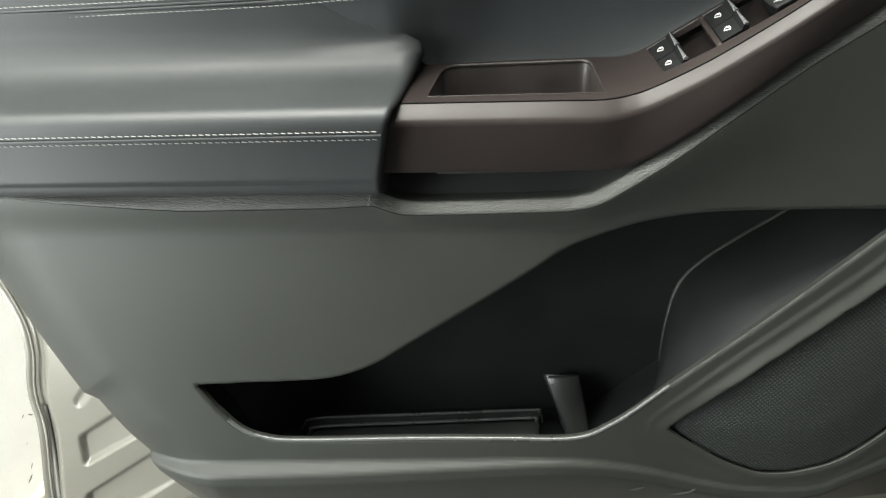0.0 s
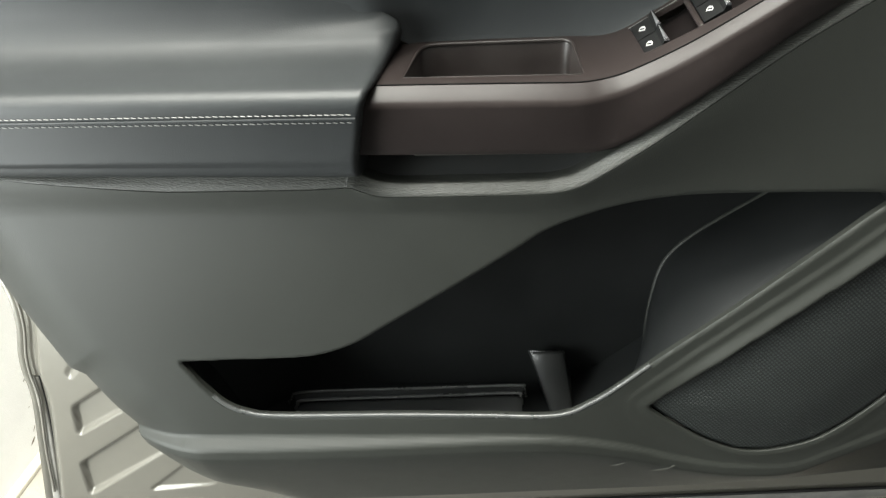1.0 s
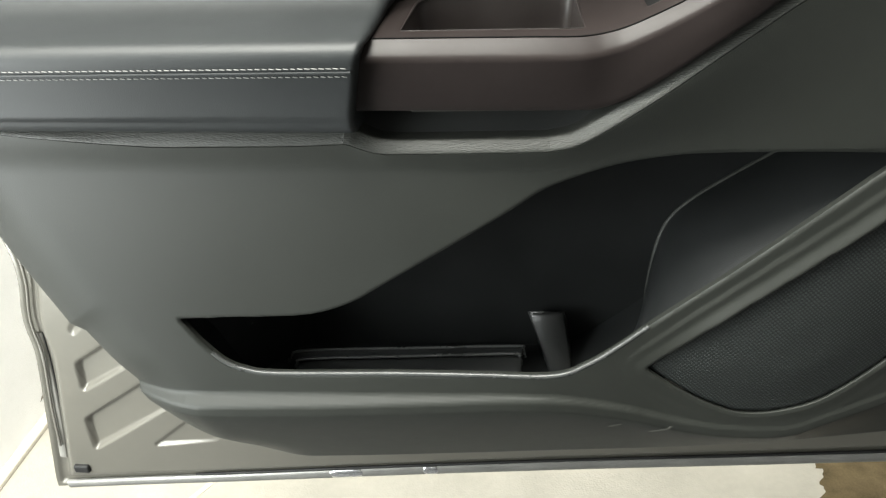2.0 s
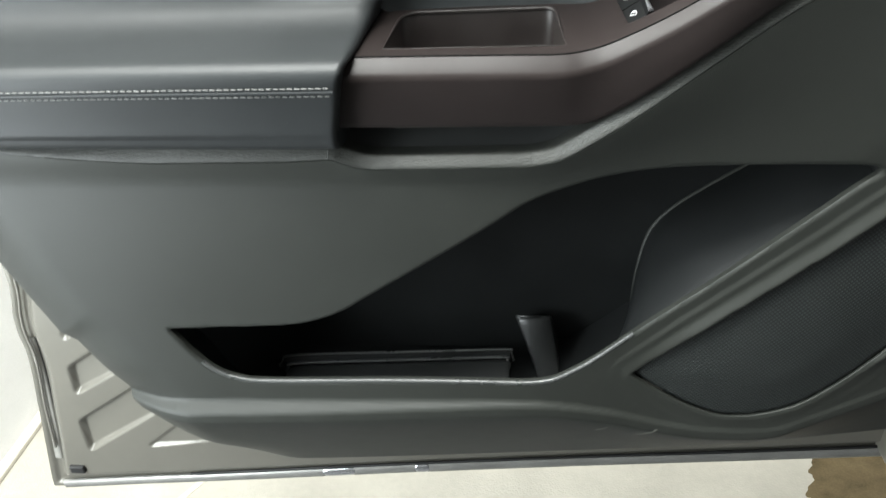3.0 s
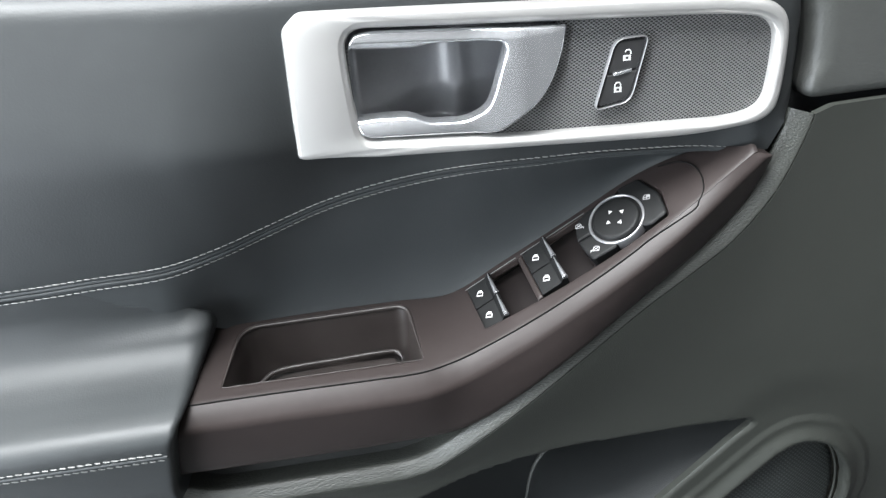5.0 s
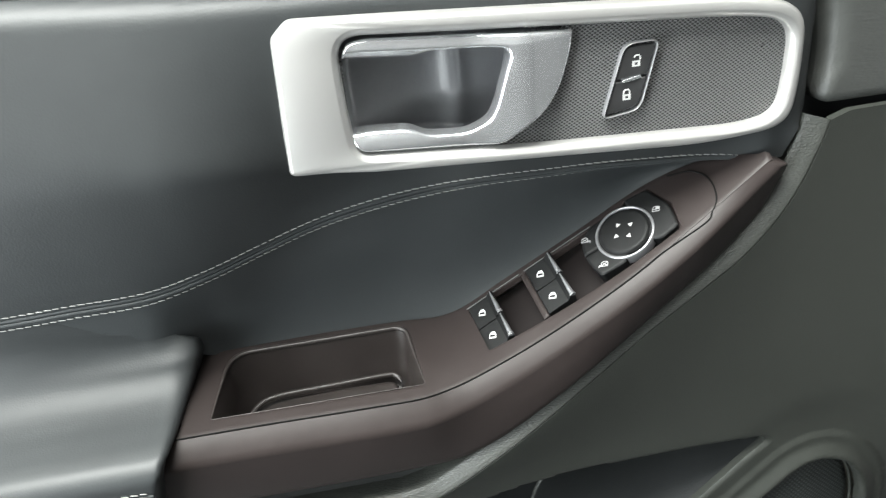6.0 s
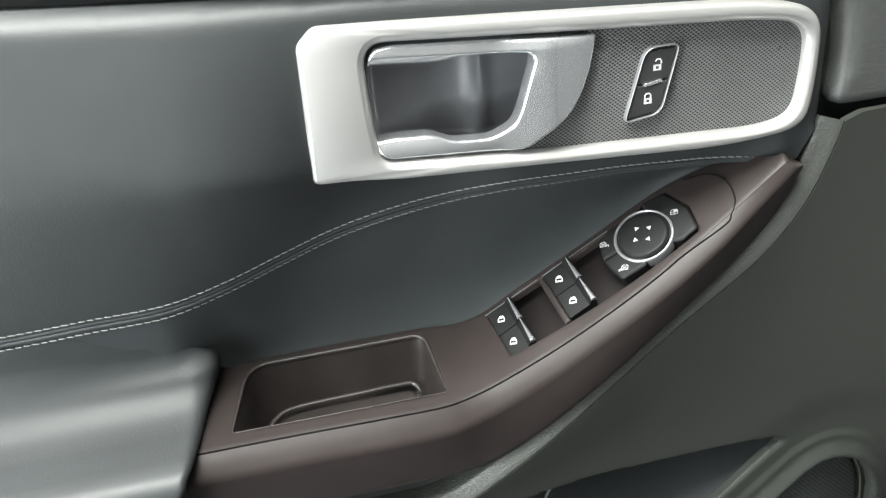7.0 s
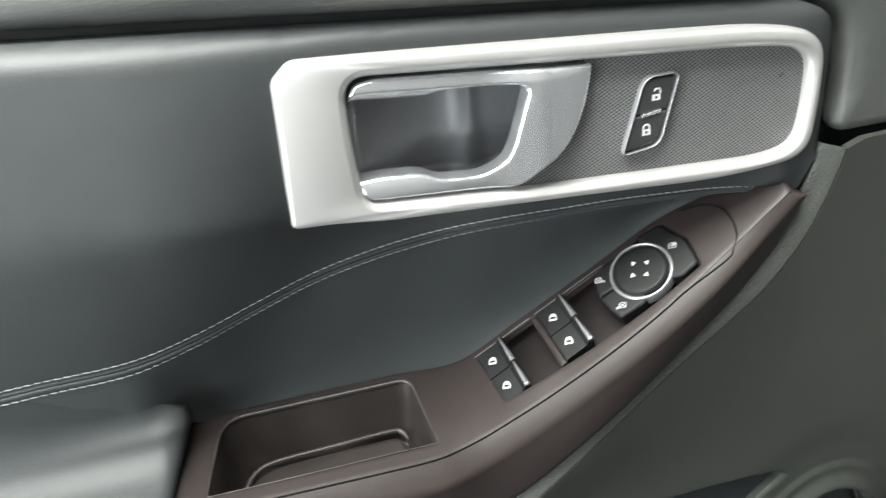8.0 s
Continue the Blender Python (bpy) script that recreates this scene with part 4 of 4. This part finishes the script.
select_keys = [slab("mirror_select_key", edge, bank, -0.0095, 0.0020, 0.0009, BUTTON, door, "black key of the mirror control") for edge in (upper_key, lower_key)]
ring_pts = [(KNOB[0] + 0.0163 * math.cos(t), KNOB[1] + 0.0163 * math.sin(t)) for t in np.linspace(0, 2 * np.pi, 49)]
rows = []
for a, b in ring_pts:
    dx, dy = (a - KNOB[0]) / 0.0163, (b - KNOB[1]) / 0.0163
    rows.append([bank(np.array(KNOB[0] + dx * r), np.array(KNOB[1] + dy * r), np.array(hh)) for r, hh in ((0.0176, -0.004), (0.0175, 0.0018), (0.0170, 0.0027), (0.0163, 0.0028), (0.0156, 0.0020), (0.0152, -0.002))])
knob = slab("mirror_knob", circle(0.0149), bank, -0.004, 0.0040, 0.0020, BUTTON, door, "round black mirror knob with four arrows", h=0.0008)
loft("knob_ring", rows, GREY_METAL, knob, "grey metal ring round the mirror knob")
for turn in range(4):
    ang = math.radians(9 + 90 * turn)
    r0, s = 0.0052, 0.0017
    tri = []
    for k in range(3):
        t = ang + k * 2 * math.pi / 3
        tri.append((KNOB[0] + r0 * math.cos(ang) + s * math.cos(t), KNOB[1] + r0 * math.sin(ang) + s * math.sin(t)))
    mesh_object("arrow_mark", [bank(np.array(a), np.array(b), np.array(0.00415)) for a, b in tri], [(0, 1, 2)], WHITE_INK, knob, "white printed arrow", smooth=False)


def ink_lines(name, lines, width, up, mat, parent, label):
    """Thin printed lines on the switch panel, in one mesh."""
    verts, faces = [], []
    for pts in lines:
        for (a0, b0), (a1, b1) in zip(pts[:-1], pts[1:]):
            n = math.hypot(a1 - a0, b1 - b0) + 1e-9
            ea, eb = (a1 - a0) / n * width / 2, (b1 - b0) / n * width / 2
            base = len(verts)
            verts += [bank(np.array(a), np.array(b), np.array(up)) for a, b in ((a0 - ea - eb, b0 - eb + ea), (a0 - ea + eb, b0 - eb - ea), (a1 + ea + eb, b1 + eb - ea), (a1 + ea - eb, b1 + eb + ea))]
            faces.append((base, base + 1, base + 2, base + 3))
    return mesh_object(name, verts, faces, mat, parent, label, smooth=False)


mirror_case = [(-0.5, -0.34), (-0.42, 0.28), (-0.15, 0.46), (0.40, 0.38), (0.52, 0.22), (0.46, -0.36), (-0.5, -0.34)]
for a, b, size, facing, key in ((0.0960, 0.001, 0.0040, 1, fold_key), (0.0532, 0.0104, 0.0038, -1, select_keys[0]), (0.0552, -0.0110, 0.0038, 1, select_keys[1])):
    if key is fold_key:
        lines = [mirror_case, [(-0.5, 0.0), (0.5, 0.0)], [(0.0, -0.34), (0.0, 0.42)], [(0.1, 0.2), (0.45, 0.2)], [(0.1, 0.1), (0.45, 0.1)], [(0.1, 0.3), (0.4, 0.3)]]
    else:
        lines = [mirror_case, [(-0.34, -0.22), (0.34, 0.26)], [(-0.34, 0.26), (0.34, -0.22)], [(-0.42, -0.1), (-0.85, -0.2), (-0.85, -0.5)], [(-0.5, -0.3), (-0.8, -0.3)]]
    ink_lines("mirror_mark", [[(a + size * (0.88 * facing * u + 0.48 * v), b + size * (0.88 * v - 0.48 * facing * u)) for u, v in pts] for pts in lines], 0.0004, 0.00240, GREY_PRINT, key, "small grey printed mirror")
joint = [(x, -lip(x)[0], lip(x)[1] + 0.0003) for x in np.linspace(-0.015, 0.272, 30)]
joint += [tuple(bank(np.array(a), np.array(b), np.array(hh))) for a, b, hh in ((0.1120, -0.0245, 0.0016), (0.118, -0.0215, 0.002), (0.1240, -0.0165, 0.0022), (0.1278, -0.008, 0.0022), (0.1285, 0.0, 0.0022), (0.1265, 0.006, 0.0022), (0.122, 0.0115, 0.0020), (0.112, 0.0165, 0.0018))]
tube("lip_joint", spline(joint, 5), 0.0005, SHADOW_GAP, armrest, "fine dark joint along the lip", seg=6)

# ---- the door: leather insert, upper panel and seam ----
rows = [insert_line(x) for x in np.r_[np.linspace(-0.40, -0.02, 50), np.linspace(-0.015, 0.336, 90)]]
insert = loft("leather_insert", rows, LEATHER_DARK, door, "dark slate leather insert")


def gap_z(x):
    return np.interp(x, [-0.6, -0.03, 0.09, 0.21, 0.32], [1.272, 1.2255, 1.2165, 1.2085, 1.2005])


upper_edge = np.vstack([np.stack([np.linspace(-0.42, 0.336, 80), np.array([seam(x)[1] for x in np.linspace(-0.42, 0.336, 80)])], 1), spline([(0.345, 1.103), (0.353, 1.118), (0.358, 1.132), (0.361, 1.150), (0.3605, 1.165), (0.357, 1.182), (0.349, 1.194), (0.335, 1.2005), (0.318, 1.2025)], 6), [(0.2, 1.2108), (-0.03, 1.2270), (-0.42, 1.2575)]])


def upper_place(x, z, e):
    ds, zs = seam(x)
    flat_d = blend(ds, 0.062, smooth01(0, 1, (z - zs) / 0.12))
    crest = 1.1495 - 0.17 * x
    below = ds + (0.090 - ds) * (z - zs) / np.maximum(crest - zs, 0.01)
    above = 0.090 - 0.30 * (z - crest)
    roll = 0.5 * (below + above - np.sqrt((below - above) ** 2 + 0.007**2))
    d = blend(flat_d, roll, smooth01(0.14, 0.02, x))
    top = np.minimum(gap_z(x) + 0.002 - z, 9)
    right = 0.361 - x
    d = d - fillet(np.maximum(top, 0), 0.012) - fillet(np.maximum(np.where(z > 1.12, right, 1), 0), 0.014)
    return world_of(x, d, z)


handle_cutout = rounded([(0.104, 1.1995), (0.236, 1.1915), (0.232, 1.130), (0.108, 1.134)], 0.004, 4)
upper = sheet("upper_panel", upper_edge, [handle_cutout], 0.003, upper_place, LEATHER, door, behind(0.02), "dark grey soft leather panel")
def seam_row(off):
    """A line beside the seam, on the panel above it or on the insert below it."""
    line = []
    for x in np.linspace(-0.41, 0.325 if off > 0 else 0.314, 130):
        ds, zs = seam(x)
        gap = float(np.interp(x, [0.05, 0.18, 0.29, 0.325], [0.0042, 0.0026, 0.0026, 0.0012]))
        if off > 0:
            p = upper_place(np.array([x]), np.array([zs + gap]), np.array([1.0]))[0]
            line.append((p[0], p[1] - 0.0002, p[2]))
        else:
            row = np.array(insert_line(x))
            y = float(np.interp(zs - gap, row[:, 2], row[:, 1]))
            line.append((x, y - 0.0008, zs - gap))
    return line


for off in (1, -1):
    stitching("stitching", seam_row(off), 0.0044, 0.0040, 0.00031, THREAD, upper, 0.1, "pale grey thread stitches")
for off in (0.0012, -0.0012):
    tube("seam_piping", [(x, -seam(x)[0] + 0.0002, seam(x)[1] + off * float(np.interp(x, [0.1, 0.25, 0.335], [1.0, 0.7, 0.3]))) for x in np.linspace(-0.415, 0.325, 120)], 0.0012, LEATHER_DARK, upper, "folded leather seam", seg=8)

# grained top rail and front cap
rail_edge = np.vstack([[(-0.44, 1.2630)], [(-0.03, 1.231)], [(0.2, 1.2148)], spline([(0.318, 1.2065), (0.338, 1.204), (0.353, 1.197), (0.362, 1.184), (0.3655, 1.165), (0.366, 1.150), (0.3645, 1.136), (0.368, 1.1305), (0.375, 1.1295)], 6), [(0.6, 1.1325), (0.6, 1.42), (-0.46, 1.42)]])
sheet("top_rail", rail_edge, [], 0.003, lambda x, z, e: world_of(x, 0.061 - 0.9 * fillet(e, blend(0.013, 0.0045, smooth01(1.152, 1.136, z) * smooth01(0.362, 0.372, x))) - 0.35 * np.clip(z - 1.235, 0, 0.3), z), GRAINED, door, behind(0.03), "dark grained vinyl top rail")
gap_back = [(-0.42, 1.185), (0.325, 1.185), (0.325, 1.10), (0.6, 1.10), (0.6, 1.41), (-0.44, 1.41)]
sheet("inner_carrier", gap_back, [], 0.02, lambda x, z, e: world_of(x, 0.045 + 0 * x, z), BLACK, door, None, "black carrier seen in the gaps")

# ---- the door: release handle and lock ----
bezel_edge = rounded([(0.0833, 1.1990), (0.0920, 1.2065), (0.181, 1.2012), (0.263, 1.1964), (0.312, 1.1932), (0.347, 1.1865), (0.3475, 1.150), (0.3445, 1.1235), (0.297, 1.1195), (0.205, 1.1245), (0.119, 1.1288), (0.0800, 1.1305), (0.0825, 1.175)], [0.003, 0.003, 0.01, 0.01, 0.02, 0.025, 0.02, 0.016, 0.02, 0.02, 0.02, 0.005, 0.01], 7)
bezel_hole = rounded([(0.1130, 1.1968), (0.228, 1.1890), (0.307, 1.1842), (0.3395, 1.1795), (0.3388, 1.150), (0.336, 1.1310), (0.315, 1.1277), (0.205, 1.1318), (0.1155, 1.1385), (0.1135, 1.165)], [0.012, 0.01, 0.02, 0.014, 0.02, 0.010, 0.02, 0.02, 0.008, 0.01], 7)


corners = [(0.0835, 1.207), (0.347, 1.1865), (0.3445, 1.1235), (0.0800, 1.1305)]
counts = (120, 50, 120, 50)
outer, inner = between(bezel_edge, corners, counts), between(bezel_hole, [(0.1130, 1.1968), (0.3395, 1.1795), (0.336, 1.1310), (0.1155, 1.1385)], counts)
for _ in range(10):
    for ring in (outer, inner):
        even = (ring + 0.5 * (np.roll(ring, 1, 0) + np.roll(ring, -1, 0))) / 2
        ring[:] = np.where(ring[:, :1] > 0.13, even, ring)
rows = []
for ring, by, d in ((outer, 0.0, 0.050), (outer, 0.0, 0.0668), (outer, 0.0003, 0.0684), (outer, 0.0010, 0.0700), (outer, 0.0018, 0.0707), (outer, 0.0026, 0.0710), (inner, -0.0038, 0.0714), (inner, -0.0033, 0.0712), (inner, -0.0012, 0.0694), (inner, -0.0008, 0.0688), (inner, 0.0, 0.0672), (inner, 0.0, 0.058)):
    p = shrink(ring, by)
    rows.append(world_of(p[:, 0], d - 0.003 * smooth01(0.325, 0.36, p[:, 0]) - 0.0035 * ((p[:, 1] - 1.172) / 0.038) ** 2 * smooth01(0.130, 0.095, p[:, 0]), p[:, 1]))
bezel = loft("handle_bezel", rows, SATIN, door, "satin silver handle surround", wrap=True)
handle_hole = rounded([(0.1145, 1.1960), (0.2265, 1.1880), (0.2240, 1.174), (0.2180, 1.160), (0.2100, 1.150), (0.1870, 1.1345), (0.1185, 1.1375), (0.1140, 1.148)], 0.006, 5)
sheet("dimpled_insert", bezel_hole + (bezel_hole - bezel_hole.mean(0)) * 0.01, [handle_hole], 0.0016, lambda x, z, e: world_of(x, 0.0645 - 0.003 * smooth01(0.325, 0.36, x), z), WOVEN, bezel, behind(0.006), "black dimpled insert panel")
handle_edge = rounded([(0.1140, 1.1850), (0.1150, 1.1905), (0.1185, 1.1938), (0.1260, 1.1946), (0.2275, 1.1876), (0.2250, 1.1745), (0.2195, 1.1605), (0.2120, 1.1500), (0.1885, 1.1342), (0.1185, 1.1390), (0.1138, 1.1435), (0.1130, 1.1495), (0.1250, 1.1500), (0.1430, 1.1488), (0.1520, 1.1445), (0.1720, 1.1432), (0.1825, 1.1480), (0.1860, 1.1550), (0.1935, 1.1795), (0.1915, 1.1825), (0.1690, 1.1835), (0.1570, 1.1842), (0.1490, 1.1820)], [0.001, 0.003, 0.003, 0.003, 0.002, 0.006, 0.006, 0.006, 0.006, 0.004, 0.003, 0.001, 0.004, 0.004, 0.004, 0.005, 0.006, 0.006, 0.004, 0.003, 0.004, 0.004, 0.004], 5)
fold = rail([(0.10, 1.186), (0.115, 1.1875), (0.119, 1.1893), (0.155, 1.1868), (0.190, 1.1845), (0.21, 1.1845), (0.23, 1.1855)])


def handle_place(x, z, e):
    (zf,) = fold(x)
    d = 0.0690 + 0.0050 * smooth01(0.174, 0.206, x) - (0.0070 + 0.04 * np.clip(1.188 - z, 0, 0.05)) * np.clip((x - 0.197) / 0.030, 0, 1) ** 2.2
    bar = smooth01(1.170, 1.181, z)
    d = d - bar * (0.95 * np.maximum(zf - z, 0) * smooth01(0.198, 0.178, x) + 0.30 * np.maximum(z - zf, 0))
    d = d - smooth01(1.162, 1.150, z) * smooth01(0.186, 0.160, x) * 0.0025 * ((z - 1.1405) / 0.008) ** 2
    return world_of(x, d - fillet(e, 0.0012), z)


sheet("release_handle", shrink(handle_edge, 0.0006), [], 0.0007, handle_place, CHROME, bezel, behind(0.010), "bright chrome release handle")


def bowl_place(x, z, e):
    d = 0.0610 - 0.009 * smooth01(0.0, 0.005, e) - 0.011 * smooth01(0.112, 0.158, x) + 0.0045 * np.exp(-(((x - 0.170) / 0.0075) ** 2)) - 0.004 * smooth01(1.160, 1.146, z) * smooth01(0.135, 0.15, x)
    return world_of(x, d, z)


sheet("handle_bowl", handle_hole + (handle_hole - handle_hole.mean(0)) * 0.03, [], 0.0016, bowl_place, BOWL, bezel, None, "glossy dark grey finger bowl")

lock_edge = [(0.2520, 1.1770), (0.2705, 1.1775), (0.2615, 1.1425), (0.2410, 1.1395)]


def flat(d0):
    return lambda a, b, hgt: world_of(a, d0 + np.asarray(hgt), b)


lock_out = rounded(lock_edge, [0.006, 0.0045, 0.006, 0.0045], 6)
c = lock_out.mean(0)
rows = []
for by, d in ((0.0, 0.0620), (0.0, 0.0672), (0.0002, 0.0677), (0.0004, 0.0678), (0.0006, 0.0675), (0.0007, 0.0640)):
    p = shrink(lock_out, by)
    rows.append(world_of(p[:, 0], d, p[:, 1]))
lock_switch = loft("lock_switch", rows, GREY_METAL, door, "thin chrome frame of the lock switch", wrap=True)
mid = (np.array(lock_edge[0]) + lock_edge[3]) / 2, (np.array(lock_edge[1]) + lock_edge[2]) / 2
for name, corners in (("unlock_key", [lock_edge[0], lock_edge[1], tuple(mid[1]), tuple(mid[0])]), ("lock_key", [tuple(mid[0]), tuple(mid[1]), lock_edge[2], lock_edge[3]])):
    q = np.array(corners)
    q = c + (q - c) * 0.91
    q = q.mean(0) + (q - q.mean(0)) * 0.965
    slab(name, rounded(q, [0.004 if name == "unlock_key" else 0.0006, 0.0015 if name == "unlock_key" else 0.0006, 0.004 if name == "lock_key" else 0.0006, 0.0015 if name == "lock_key" else 0.0006], 4), flat(0.0), 0.062, 0.0668, 0.0009, LOCK_KEY, lock_switch, "dark grey key with a white padlock mark", h=0.0007)
    cx, cz = q.mean(0)
    s = 0.0021
    body = [(-1, -1.1), (1, -1.1), (1, 0.3), (-1, 0.3)]
    arch = [(-0.75, 0.3), (-0.75, 0.9), (-0.4, 1.4), (0.4, 1.4), (0.75, 0.9), (0.75, 0.3)]
    if name == "unlock_key":
        arch = [(u + 0.25, v + 0.15) for u, v in arch[1:]]
    verts = [world_of(cx + s * u, 0.06695, cz + s * v) for u, v in body] + [world_of(cx + s * u, 0.06700, cz + s * v) for u, v in ((-0.35, -0.7), (0.35, -0.7), (0.35, -0.1), (-0.35, -0.1))]
    mesh_object("padlock_body", verts, [(0, 1, 2, 3), (4, 5, 6, 7)], [WHITE_INK, LOCK_KEY], lock_switch, "white printed padlock", smooth=False, slots=[0, 1])
    tube("padlock_arch", [(cx + s * u, -0.0668, cz + s * v) for u, v in arch], 0.00042, WHITE_INK, lock_switch, "white printed padlock arch", seg=5)
slab("key_tab", rounded([(mid[0][0] + 0.005, mid[0][1] - 0.0008), (mid[1][0] - 0.005, mid[1][1] - 0.0008), (mid[1][0] - 0.005, mid[1][1] + 0.0008), (mid[0][0] + 0.005, mid[0][1] + 0.0008)], 0.0005, 3), flat(0.0), 0.062, 0.0677, 0.0004, CHROME, lock_switch, h=0.0005)
